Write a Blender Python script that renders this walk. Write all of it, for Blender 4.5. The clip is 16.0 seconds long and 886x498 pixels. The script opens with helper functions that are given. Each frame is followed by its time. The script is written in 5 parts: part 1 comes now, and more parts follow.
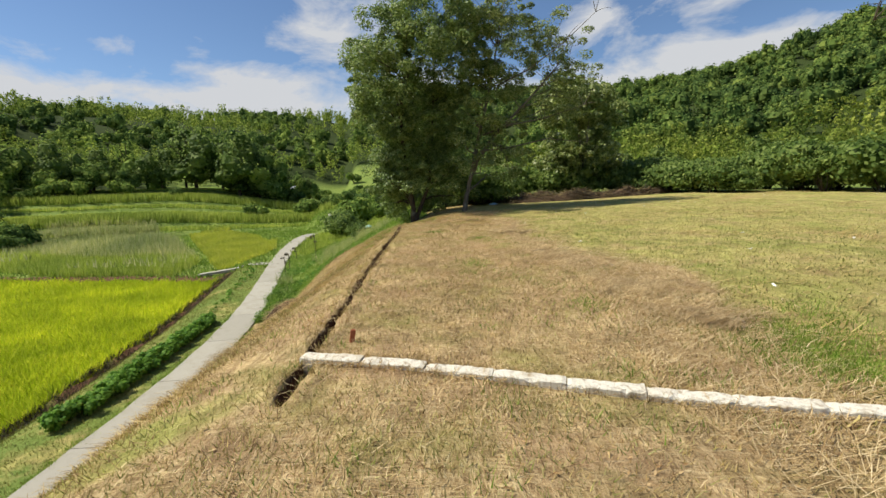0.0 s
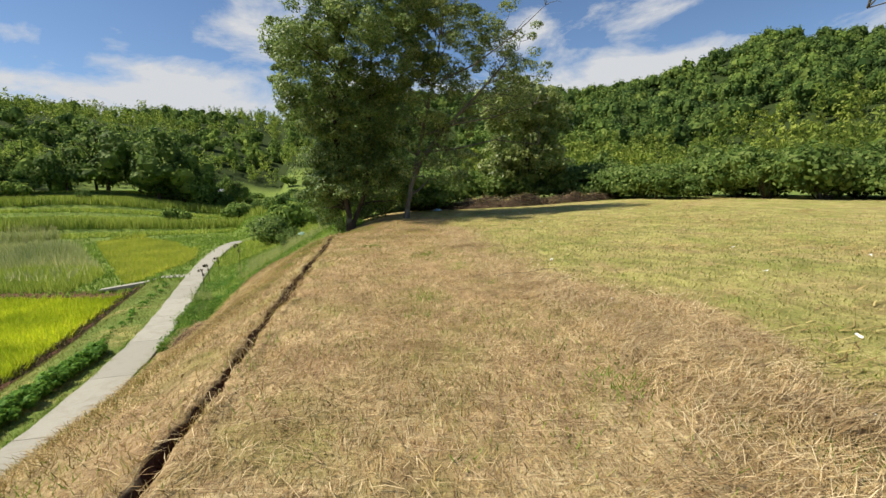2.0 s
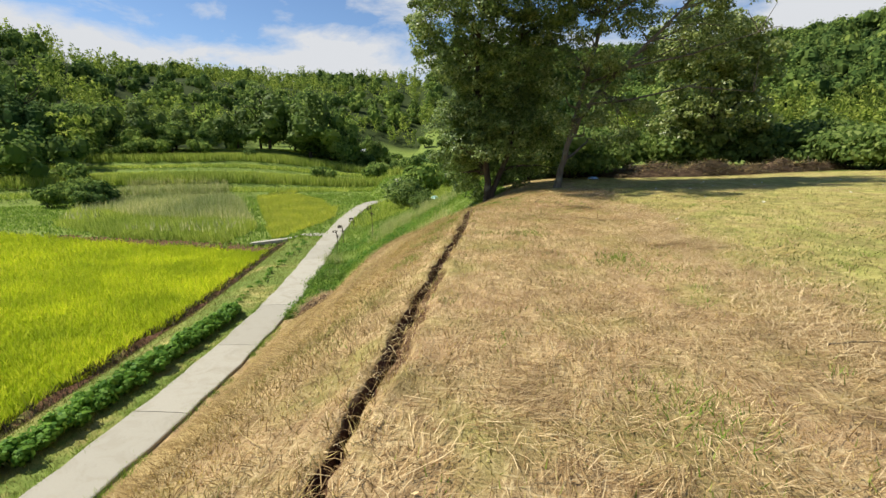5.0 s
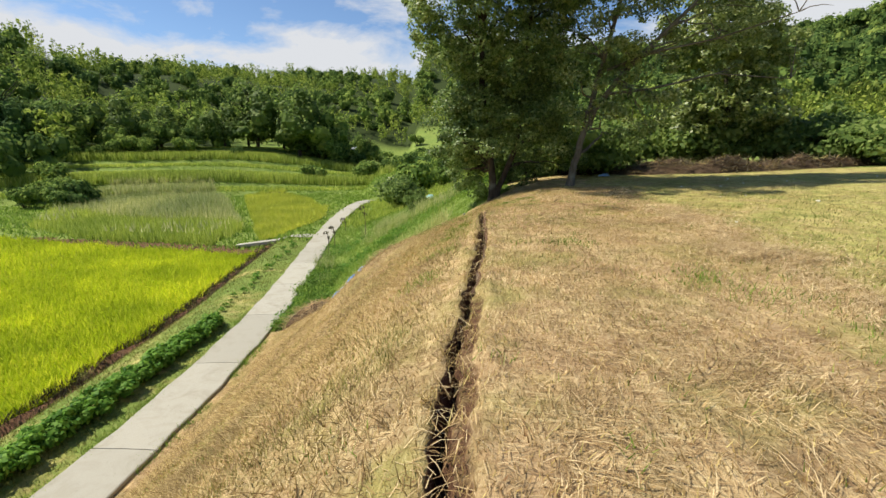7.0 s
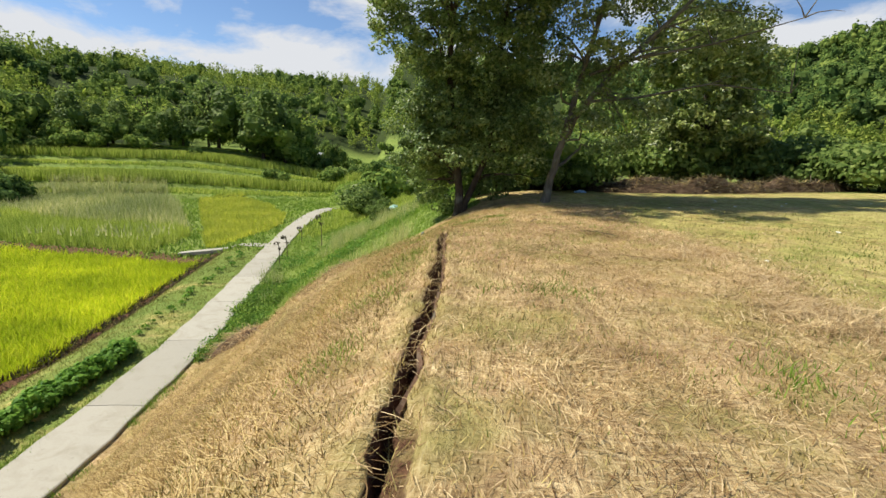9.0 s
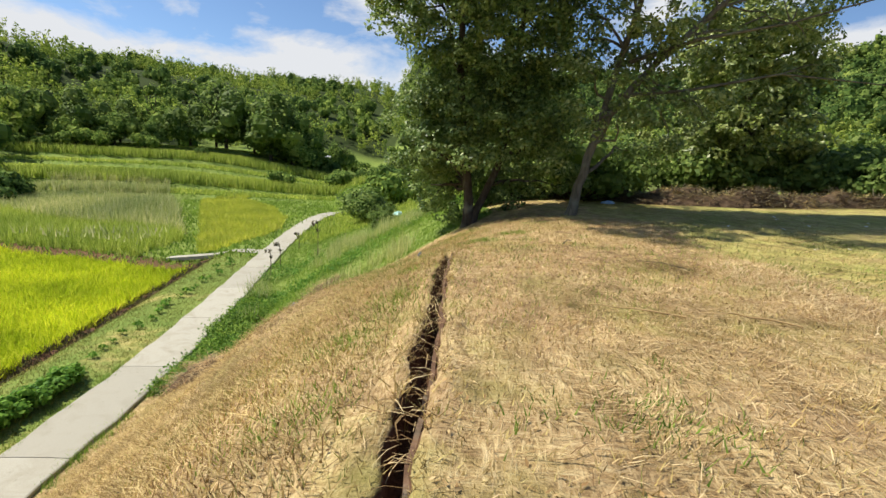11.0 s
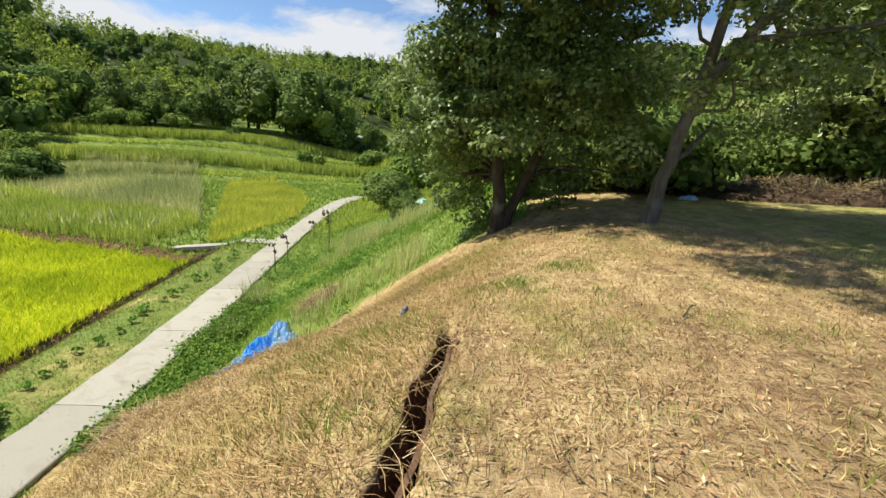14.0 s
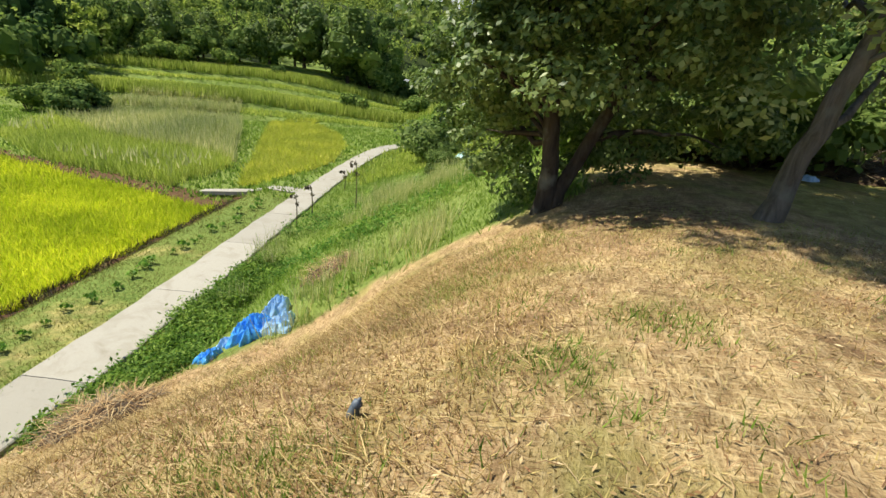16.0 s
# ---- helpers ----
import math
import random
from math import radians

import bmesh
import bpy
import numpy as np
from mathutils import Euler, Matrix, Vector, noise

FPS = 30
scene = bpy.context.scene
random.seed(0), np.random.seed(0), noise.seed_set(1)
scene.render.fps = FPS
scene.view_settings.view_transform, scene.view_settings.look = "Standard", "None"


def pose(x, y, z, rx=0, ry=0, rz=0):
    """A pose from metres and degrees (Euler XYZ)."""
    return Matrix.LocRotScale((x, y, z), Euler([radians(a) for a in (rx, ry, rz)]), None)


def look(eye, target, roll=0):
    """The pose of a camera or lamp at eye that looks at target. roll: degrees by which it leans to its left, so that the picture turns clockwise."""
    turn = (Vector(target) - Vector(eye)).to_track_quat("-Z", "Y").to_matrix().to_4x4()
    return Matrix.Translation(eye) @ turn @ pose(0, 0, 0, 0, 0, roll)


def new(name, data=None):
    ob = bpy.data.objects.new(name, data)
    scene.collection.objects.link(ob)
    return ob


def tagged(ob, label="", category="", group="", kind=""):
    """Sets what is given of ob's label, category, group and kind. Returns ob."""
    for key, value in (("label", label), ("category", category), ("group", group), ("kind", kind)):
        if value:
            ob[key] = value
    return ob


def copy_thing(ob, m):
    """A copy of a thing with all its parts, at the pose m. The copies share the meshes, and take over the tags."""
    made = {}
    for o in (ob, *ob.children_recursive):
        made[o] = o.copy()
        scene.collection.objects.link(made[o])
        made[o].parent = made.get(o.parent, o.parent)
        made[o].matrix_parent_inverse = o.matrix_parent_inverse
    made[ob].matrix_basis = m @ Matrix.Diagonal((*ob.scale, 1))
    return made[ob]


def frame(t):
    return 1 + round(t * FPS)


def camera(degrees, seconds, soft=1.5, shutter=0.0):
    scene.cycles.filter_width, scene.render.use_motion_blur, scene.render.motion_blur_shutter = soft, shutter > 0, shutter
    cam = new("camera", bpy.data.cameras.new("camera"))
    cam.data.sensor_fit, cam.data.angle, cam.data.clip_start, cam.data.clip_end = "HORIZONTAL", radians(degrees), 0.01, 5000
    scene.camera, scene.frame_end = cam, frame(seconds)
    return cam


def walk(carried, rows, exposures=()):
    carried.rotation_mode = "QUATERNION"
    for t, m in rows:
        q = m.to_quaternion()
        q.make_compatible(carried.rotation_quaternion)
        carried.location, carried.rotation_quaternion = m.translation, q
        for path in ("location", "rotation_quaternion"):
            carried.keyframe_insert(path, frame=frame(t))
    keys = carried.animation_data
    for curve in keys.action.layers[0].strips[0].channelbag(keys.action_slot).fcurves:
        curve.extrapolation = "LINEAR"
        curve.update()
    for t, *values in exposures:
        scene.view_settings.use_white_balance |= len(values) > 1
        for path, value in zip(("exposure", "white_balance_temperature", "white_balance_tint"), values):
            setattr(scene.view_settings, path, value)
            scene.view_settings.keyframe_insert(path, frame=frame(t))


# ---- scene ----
cam = camera(86.9, 16.0)
PATH = [
    (0, (0.198, 3.51, 1.608), (0.112, 5.488, 1.329), -1.5),
    (0.5, (0.143, 4.167, 1.616), (0.28, 6.143, 1.341), -2.0),
    (1, (0.089, 4.826, 1.608), (0.302, 6.795, 1.332), -2.0),
    (1.5, (0.07, 5.452, 1.615), (0.286, 7.422, 1.347), -1.6),
    (2, (0.127, 6.095, 1.595), (0.295, 8.07, 1.329), -1.0),
    (2.5, (0.11, 6.787, 1.578), (0.214, 8.767, 1.314), -0.6),
    (3, (0.073, 7.461, 1.561), (0.118, 9.442, 1.291), -0.3),
    (3.5, (0.043, 8.183, 1.566), (-0.009, 10.161, 1.277), -0.3),
    (4, (-0.146, 8.88, 1.592), (-0.338, 10.843, 1.264), -0.1),
    (4.5, (-0.377, 9.479, 1.598), (-0.753, 11.4, 1.189), -0.2),
    (7, (-1.41, 11.634, 1.436), (-1.747, 13.56, 1.014), -0.3),
    (7.5, (-1.463, 12.175, 1.435), (-1.728, 14.12, 1.051), 0.4),
    (8, (-1.441, 12.761, 1.426), (-1.665, 14.712, 1.048), 1.1),
    (10.5, (-1.602, 16.011, 1.223), (-1.826, 17.963, 0.85), 3.1),
    (11, (-1.664, 16.679, 1.226), (-1.903, 18.632, 0.869), 3.2),
    (11.5, (-1.687, 17.331, 1.236), (-1.927, 19.286, 0.887), 3.2),
    (12, (-1.747, 17.989, 1.26), (-1.993, 19.944, 0.916), 3.2),
    (12.5, (-1.797, 18.69, 1.272), (-2.048, 20.642, 0.917), 3.1),
    (13, (-1.828, 19.416, 1.299), (-2.112, 21.359, 0.921), 3.0),
    (13.5, (-1.879, 20.104, 1.32), (-2.198, 22.035, 0.91), 3.0),
    (14, (-1.877, 20.802, 1.297), (-2.254, 22.715, 0.852), 3.2),
    (14.5, (-1.936, 21.475, 1.286), (-2.372, 23.367, 0.806), 3.7),
    (15, (-1.943, 22.134, 1.298), (-2.437, 23.998, 0.768), 4.4),
    (15.5, (-2.036, 22.798, 1.296), (-2.57, 24.631, 0.7), 5.1),
    (16, (-2.164, 23.432, 1.291), (-2.683, 25.248, 0.631), 5.6),
]
walk(cam, [(t, look(eye, target, roll)) for t, eye, target, roll in PATH], [(0, 0.39), (4.5, 0.56), (8, 0.62), (12, 0.72), (16, 0.74)])
SUN_EL, SUN_AZ = radians(53), radians(-94)      # azimuth from +y, towards +x
SUN_DIR = Vector((math.sin(SUN_AZ) * math.cos(SUN_EL), math.cos(SUN_AZ) * math.cos(SUN_EL), math.sin(SUN_EL)))

# ---------------------------------------------------------------- world and sun
world = bpy.data.worlds.new("sky")
scene.world = world
world.use_nodes = True
wn, wl = world.node_tree.nodes, world.node_tree.links
wn.clear()
w_out, w_bg = wn.new("ShaderNodeOutputWorld"), wn.new("ShaderNodeBackground")
w_sky = wn.new("ShaderNodeTexSky")
w_sky.sky_type = "NISHITA"
w_sky.sun_disc = False
w_sky.sun_elevation, w_sky.sun_rotation = SUN_EL, SUN_AZ
w_sky.air_density, w_sky.dust_density, w_sky.ozone_density = 0.9, 0.15, 5.0
CLOUDS = [((-0.575, 0.783, 0.238), (0.09, 0.09, 0.04), 0.24), ((-0.227, 0.929, 0.291), (0.14, 0.14, 0.09), 0.26),
          ((0.249, 0.925, 0.287), (0.12, 0.12, 0.06), 0.24), ((0.454, 0.864, 0.218), (0.24, 0.24, 0.05), 0.26)]
w_tc, w_map = wn.new("ShaderNodeTexCoord"), wn.new("ShaderNodeMapping")
w_map.inputs["Scale"].default_value = (2.1, 2.1, 4.4)
w_map.inputs["Location"].default_value = (2.3, 0.7, 0.35)
w_n1 = wn.new("ShaderNodeTexNoise")
w_n1.inputs["Scale"].default_value, w_n1.inputs["Detail"].default_value, w_n1.inputs["Roughness"].default_value = 2.3, 9, 0.6
w_n1.inputs["Distortion"].default_value = 0.35
w_ramp = wn.new("ShaderNodeValToRGB")
w_ramp.color_ramp.elements[0].position, w_ramp.color_ramp.elements[1].position = 0.49, 0.66
w_sep = wn.new("ShaderNodeSeparateXYZ")
w_low = wn.new("ShaderNodeMapRange")            # more cloud towards the skyline
w_low.inputs["From Min"].default_value, w_low.inputs["From Max"].default_value = 0.16, 0.235
w_low.inputs["To Min"].default_value, w_low.inputs["To Max"].default_value = 0.24, -0.05
w_add = wn.new("ShaderNodeMath")
w_add.operation = "ADD"
w_mix = wn.new("ShaderNodeMix")
w_mix.data_type = "RGBA"
w_mix.inputs["B"].default_value = (5.5, 5.65, 5.9, 1)
wl.new(w_tc.outputs["Generated"], w_map.inputs["Vector"])
wl.new(w_map.outputs["Vector"], w_n1.inputs["Vector"])
wl.new(w_tc.outputs["Generated"], w_sep.inputs["Vector"])
wl.new(w_sep.outputs["Z"], w_low.inputs["Value"])
wl.new(w_n1.outputs["Fac"], w_add.inputs[0])
wl.new(w_low.outputs["Result"], w_add.inputs[1])
w_sum = w_add.outputs["Value"]
for way, size, gain in CLOUDS:                  # the larger clouds over the valley
    w_off, w_len, w_near, w_plus = wn.new("ShaderNodeMapping"), wn.new("ShaderNodeVectorMath"), wn.new("ShaderNodeMapRange"), wn.new("ShaderNodeMath")
    w_off.inputs["Location"].default_value = [-v / q for v, q in zip(way, size)]
    w_off.inputs["Scale"].default_value = [1 / q for q in size]
    w_len.operation, w_plus.operation = "LENGTH", "ADD"
    w_near.inputs["To Min"].default_value, w_near.inputs["To Max"].default_value = gain, 0.0
    wl.new(w_tc.outputs["Generated"], w_off.inputs["Vector"])
    wl.new(w_off.outputs["Vector"], w_len.inputs[0])
    wl.new(w_len.outputs["Value"], w_near.inputs["Value"])
    wl.new(w_sum, w_plus.inputs[0])
    wl.new(w_near.outputs["Result"], w_plus.inputs[1])
    w_sum = w_plus.outputs["Value"]
wl.new(w_sum, w_ramp.inputs["Fac"])
wl.new(w_ramp.outputs["Color"], w_mix.inputs["Factor"])
wl.new(w_sky.outputs["Color"], w_mix.inputs["A"])
wl.new(w_mix.outputs["Result"], w_bg.inputs["Color"])
w_bg.inputs["Strength"].default_value = 0.088
wl.new(w_bg.outputs["Background"], w_out.inputs["Surface"])

sun = new("sun", bpy.data.lights.new("sun", "SUN"))
sun.data.energy, sun.data.angle, sun.data.color = 4.8, radians(0.6), (1.0, 0.945, 0.78)
sun.matrix_world = look(SUN_DIR * 60, (0, 0, 0))


# ---------------------------------------------------------------- materials
class Nodes:
    """A node material with short calls."""

    def __init__(self, name, rough=0.8, spec=0.3):
        self.m = bpy.data.materials.new(name)
        self.m.use_nodes = True
        self.n, self.l = self.m.node_tree.nodes, self.m.node_tree.links
        self.b = self.n["Principled BSDF"]
        self.b.inputs["Roughness"].default_value = rough
        self.b.inputs["Specular IOR Level"].default_value = spec
        self.pos = self.n.new("ShaderNodeNewGeometry").outputs["Position"]

    def noise(self, scale, detail=4.0, rough=0.55, stretch=None, warp=0.0):
        t = self.n.new("ShaderNodeTexNoise")
        t.inputs["Scale"].default_value, t.inputs["Detail"].default_value, t.inputs["Roughness"].default_value = scale, detail, rough
        t.inputs["Distortion"].default_value = warp
        vec = self.pos
        if stretch:
            mp = self.n.new("ShaderNodeMapping")
            mp.inputs["Rotation"].default_value = (0, 0, stretch[3] if len(stretch) > 3 else 0)
            mp.inputs["Scale"].default_value = stretch[:3]
            self.l.new(vec, mp.inputs["Vector"])
            vec = mp.outputs["Vector"]
        self.l.new(vec, t.inputs["Vector"])
        return t.outputs["Fac"]

    def ramp(self, fac, *stops):
        r = self.n.new("ShaderNodeValToRGB")
        e = r.color_ramp.elements
        while len(e) < len(stops):
            e.new(0.5)
        for el, (p, c) in zip(e, stops):
            el.position, el.color = p, (*c, 1) if len(c) == 3 else c
        self.l.new(fac, r.inputs["Fac"])
        return r.outputs["Color"]

    def mix(self, fac, a, b, mode="MIX"):
        m = self.n.new("ShaderNodeMix")
        m.data_type, m.blend_type = "RGBA", mode
        for key, v in (("Factor", fac), ("A", a), ("B", b)):
            if isinstance(v, (int, float)):
                m.inputs[key].default_value = v
            elif isinstance(v, tuple):
                m.inputs[key].default_value = (*v, 1)
            else:
                self.l.new(v, m.inputs[key])
        return m.outputs["Result"]

    def math(self, op, a, b=0.0):
        m = self.n.new("ShaderNodeMath")
        m.operation = op
        for i, v in enumerate((a, b)):
            if isinstance(v, (int, float)):
                m.inputs[i].default_value = v
            else:
                self.l.new(v, m.inputs[i])
        return m.outputs["Value"]

    def attr(self, name):
        a = self.n.new("ShaderNodeAttribute")
        a.attribute_name = name
        return a.outputs["Fac"]

    def island(self):
        return self.n.new("ShaderNodeNewGeometry").outputs["Random Per Island"]

    def rand(self):
        return self.n.new("ShaderNodeObjectInfo").outputs["Random"]

    def bump(self, height, strength=0.5, distance=0.02):
        b = self.n.new("ShaderNodeBump")
        b.inputs["Strength"].default_value, b.inputs["Distance"].default_value = strength, distance
        self.l.new(height, b.inputs["Height"])
        self.l.new(b.outputs["Normal"], self.b.inputs["Normal"])

    def done(self, color, glow=0.0):
        self.l.new(color, self.b.inputs["Base Color"])
        if glow:                                   # light that passes through leaves
            t, mx = self.n.new("ShaderNodeBsdfTranslucent"), self.n.new("ShaderNodeMixShader")
            self.l.new(color, t.inputs["Color"])
            mx.inputs["Fac"].default_value = glow
            self.l.new(self.b.outputs["BSDF"], mx.inputs[1])
            self.l.new(t.outputs["BSDF"], mx.inputs[2])
            self.l.new(mx.outputs["Shader"], self.n["Material Output"].inputs["Surface"])
        return self.m


def blade_material(name, dark, mid, light, patch=0.25, glow=0.3, rough=0.6, spec=0.3, low=(0.72, 0.78, 0.7), high=(1.2, 1.15, 1.05)):
    """Blades, leaves and straw: each piece a shade of its own, and broad patches."""
    k = Nodes(name, rough, spec)
    own = k.ramp(k.island(), (0.0, dark), (0.5, mid), (1.0, light))
    broad = k.noise(patch, 3)
    tint = k.ramp(broad, (0.33, low), (0.67, high))
    return k.done(k.mix(1.0, own, tint, "MULTIPLY"), glow)


def ground_material():
    k = Nodes("earth_and_grass", 0.95, 0.1)
    fine = k.noise(38, 6, 0.7)
    strand_a = k.noise(30, 5, 0.7, (1.0, 0.16, 1.0, 0.5), 1.2)
    strand_b = k.noise(30, 5, 0.7, (0.16, 1.0, 1.0, 0.2), 1.2)
    strands = k.math("MAXIMUM", strand_a, strand_b)
    patch = k.noise(0.9, 4, 0.6)
    broad = k.noise(0.22, 3)
    dry = k.ramp(strands, (0.34, (0.095, 0.056, 0.028)), (0.47, (0.36, 0.25, 0.125)), (0.60, (0.58, 0.45, 0.25)), (0.76, (0.76, 0.64, 0.42)))
    dry = k.mix(k.ramp(patch, (0.44, (0, 0, 0)), (0.66, (0.5, 0.5, 0.5))), dry, (0.34, 0.215, 0.13))
    dry = k.mix(k.ramp(k.noise(0.75, 5, 0.65), (0.49, (0, 0, 0)), (0.66, (0.65, 0.65, 0.65))), dry, (0.25, 0.25, 0.07))
    olive = k.ramp(fine, (0.3, (0.20, 0.19, 0.055)), (0.5, (0.38, 0.35, 0.12)), (0.72, (0.58, 0.52, 0.24)))
    olive = k.mix(k.ramp(patch, (0.45, (0, 0, 0)), (0.7, (0.7, 0.7, 0.7))), olive, dry)
    olive = k.mix(k.ramp(k.noise(0.75, 4, 0.6, (1.0, 0.55, 1.0, 0.0), 0.4), (0.5, (0, 0, 0)), (0.64, (0.6, 0.6, 0.6))), olive, (0.22, 0.26, 0.06))
    lush = k.ramp(k.noise(9, 6, 0.7), (0.3, (0.07, 0.12, 0.022)), (0.52, (0.16, 0.22, 0.05)), (0.75, (0.28, 0.32, 0.10)))
    lush = k.mix(k.ramp(broad, (0.4, (0, 0, 0)), (0.65, (0.5, 0.5, 0.5))), lush, (0.21, 0.25, 0.06))
    soil = k.ramp(fine, (0.3, (0.055, 0.028, 0.017)), (0.7, (0.19, 0.10, 0.058)))

    def edge(name, wobble):
        return k.ramp(k.math("ADD", k.attr(name), k.math("MULTIPLY", k.math("SUBTRACT", wobble, 0.5), 0.7)), (0.38, (0, 0, 0)), (0.62, (1, 1, 1)))

    ragged = k.noise(2.2, 5, 0.7)
    mottle = k.ramp(k.noise(3.0, 5, 0.65, (1.0, 0.6, 1.0, 0.35), 0.8), (0.36, (0.72, 0.69, 0.66)), (0.62, (1.22, 1.19, 1.14)))
    c = k.mix(1.0, k.mix(edge("olive", ragged), dry, olive), mottle, "MULTIPLY")
    c = k.mix(edge("lush", ragged), c, lush)
    # very dark green under the woods, so gaps between crowns stay dark
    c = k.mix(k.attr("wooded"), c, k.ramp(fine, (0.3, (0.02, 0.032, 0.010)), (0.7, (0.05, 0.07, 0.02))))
    c = k.mix(edge("soil", k.noise(7, 5, 0.7)), c, soil)
    k.bump(k.math("ADD", strands, fine), 0.9, 0.03)
    return k.done(c)


def concrete_material(name, base, dirt):
    k = Nodes(name, 0.9, 0.2)
    c = k.ramp(k.noise(60, 6, 0.7), (0.3, tuple(v * 0.82 for v in base)), (0.7, tuple(min(1, v * 1.1) for v in base)))
    c = k.mix(k.ramp(k.noise(1.3, 6, 0.65, None, 0.8), (0.48, (0, 0, 0)), (0.75, (0.75, 0.75, 0.75))), c, dirt)
    c = k.mix(k.math("MULTIPLY", k.rand(), 0.6), c, tuple(v * 0.72 for v in base))
    c = k.mix(k.ramp(k.noise(5.5, 7, 0.75), (0.60, (0, 0, 0)), (0.72, (0.5, 0.5, 0.5))), c, tuple(v * 0.5 for v in dirt))
    k.bump(k.noise(90, 5, 0.7), 0.5, 0.008)
    return k.done(c)


def kerb_material():
    """Pale weathered concrete with brown runs down its face and a sandy top."""
    k = Nodes("kerb_concrete", 0.92, 0.15)
    c = k.ramp(k.noise(55, 6, 0.7), (0.3, (0.55, 0.51, 0.43)), (0.7, (0.76, 0.71, 0.62)))
    c = k.mix(k.ramp(k.noise(16, 5, 0.7, (1.0, 1.0, 0.12)), (0.52, (0, 0, 0)), (0.66, (0.8, 0.8, 0.8))), c, (0.24, 0.17, 0.10))
    c = k.mix(k.ramp(k.noise(4.5, 5, 0.7), (0.5, (0, 0, 0)), (0.72, (0.7, 0.7, 0.7))), c, (0.40, 0.31, 0.20))
    k.bump(k.noise(70, 5, 0.7), 0.7, 0.01)
    return k.done(c)


def bark_material(name, a, b):
    k = Nodes(name, 0.95, 0.1)
    f = k.noise(7, 6, 0.7, (1, 1, 0.22), 0.6)
    c = k.ramp(f, (0.3, a), (0.7, b))
    c = k.mix(k.ramp(k.noise(1.8, 4), (0.55, (0, 0, 0)), (0.7, (0.6, 0.6, 0.6))), c, (0.21, 0.21, 0.16))
    k.bump(f, 1.0, 0.03)
    return k.done(c)


def plain_material(name, a, b, scale=14, rough=0.8, spec=0.3, relief=0.3):
    k = Nodes(name, rough, spec)
    f = k.noise(scale, 5, 0.65)
    k.bump(f, relief, 0.01)
    return k.done(k.ramp(f, (0.3, a), (0.7, b)))


M_GROUND = ground_material()
M_ROAD = concrete_material("road_concrete", (0.40, 0.374, 0.318), (0.25, 0.22, 0.16))
M_KERB = kerb_material()
M_STRAW = blade_material("straw", (0.13, 0.076, 0.036), (0.39, 0.28, 0.14), (0.72, 0.60, 0.39), 1.1, 0.15, 0.6, 0.15, (0.66, 0.58, 0.52), (1.28, 1.22, 1.1))
M_BANK = blade_material("bank_straw", (0.116, 0.068, 0.029), (0.304, 0.215, 0.095), (0.588, 0.473, 0.263), 0.5, 0.15, 0.7, 0.1, (0.55, 0.53, 0.48), (1.2, 1.16, 1.0))
M_CHAFF = blade_material("chaff", (0.14, 0.07, 0.042), (0.32, 0.205, 0.115), (0.60, 0.48, 0.30), 0.8, 0.12, 0.7, 0.1, (0.58, 0.52, 0.50), (1.2, 1.16, 1.02))
M_PALE = blade_material("pale_straw", (0.24, 0.155, 0.075), (0.50, 0.38, 0.20), (0.78, 0.66, 0.44), 1.3, 0.15, 0.6, 0.15, (0.72, 0.66, 0.6), (1.2, 1.16, 1.08))
M_STUBBLE = blade_material("dry_stubble", (0.18, 0.115, 0.045), (0.42, 0.31, 0.13), (0.60, 0.49, 0.22), 0.9, 0.2, 0.7, 0.1)
M_LAWN = blade_material("olive_grass", (0.155, 0.17, 0.045), (0.325, 0.315, 0.105), (0.55, 0.50, 0.24), 0.6, 0.3, 0.7, 0.1, (0.68, 0.8, 0.65), (1.22, 1.12, 1.05))
M_VERGE = blade_material("verge_grass", (0.11, 0.13, 0.03), (0.23, 0.24, 0.068), (0.38, 0.36, 0.14), 0.5, 0.3, 0.7, 0.1)
M_GRASS = blade_material("green_grass", (0.11, 0.20, 0.025), (0.22, 0.34, 0.055), (0.38, 0.46, 0.12), 0.3, 0.42, 0.7, 0.1)
M_RICE = blade_material("rice", (0.36, 0.46, 0.02), (0.55, 0.63, 0.03), (0.72, 0.72, 0.075), 0.16, 0.4, 0.6, 0.1)
M_RICE2 = blade_material("ripening_rice", (0.34, 0.40, 0.05), (0.48, 0.52, 0.07), (0.62, 0.60, 0.14), 0.16, 0.4, 0.6, 0.1)
M_TERRACE = blade_material("terrace_grass", (0.197, 0.267, 0.042), (0.348, 0.429, 0.079), (0.557, 0.592, 0.162), 0.08, 0.38, 0.7, 0.1)
M_TALL = blade_material("tall_grass", (0.255, 0.336, 0.052), (0.429, 0.510, 0.093), (0.626, 0.650, 0.186), 0.08, 0.4, 0.7, 0.1)
M_REED = blade_material("reeds", (0.255, 0.313, 0.093), (0.464, 0.499, 0.197), (0.696, 0.650, 0.394), 0.12, 0.35, 0.7, 0.1)
M_LEAF = blade_material("broad_leaf", (0.07, 0.125, 0.032), (0.18, 0.255, 0.068), (0.33, 0.40, 0.15), 0.35, 0.42, 0.45, 0.4)
M_LEAF2 = blade_material("olive_leaf", (0.11, 0.165, 0.04), (0.27, 0.33, 0.09), (0.48, 0.51, 0.22), 0.35, 0.46, 0.42, 0.5)
M_SHRUB = blade_material("shrub_leaf", (0.06, 0.11, 0.024), (0.15, 0.225, 0.056), (0.285, 0.36, 0.11), 0.3, 0.48, 0.6, 0.15)
M_WOOD = blade_material("wood_leaf", (0.06, 0.115, 0.032), (0.15, 0.235, 0.062), (0.29, 0.37, 0.10), 0.06, 0.36, 0.8, 0.05, (0.46, 0.56, 0.62), (1.4, 1.3, 1.0))
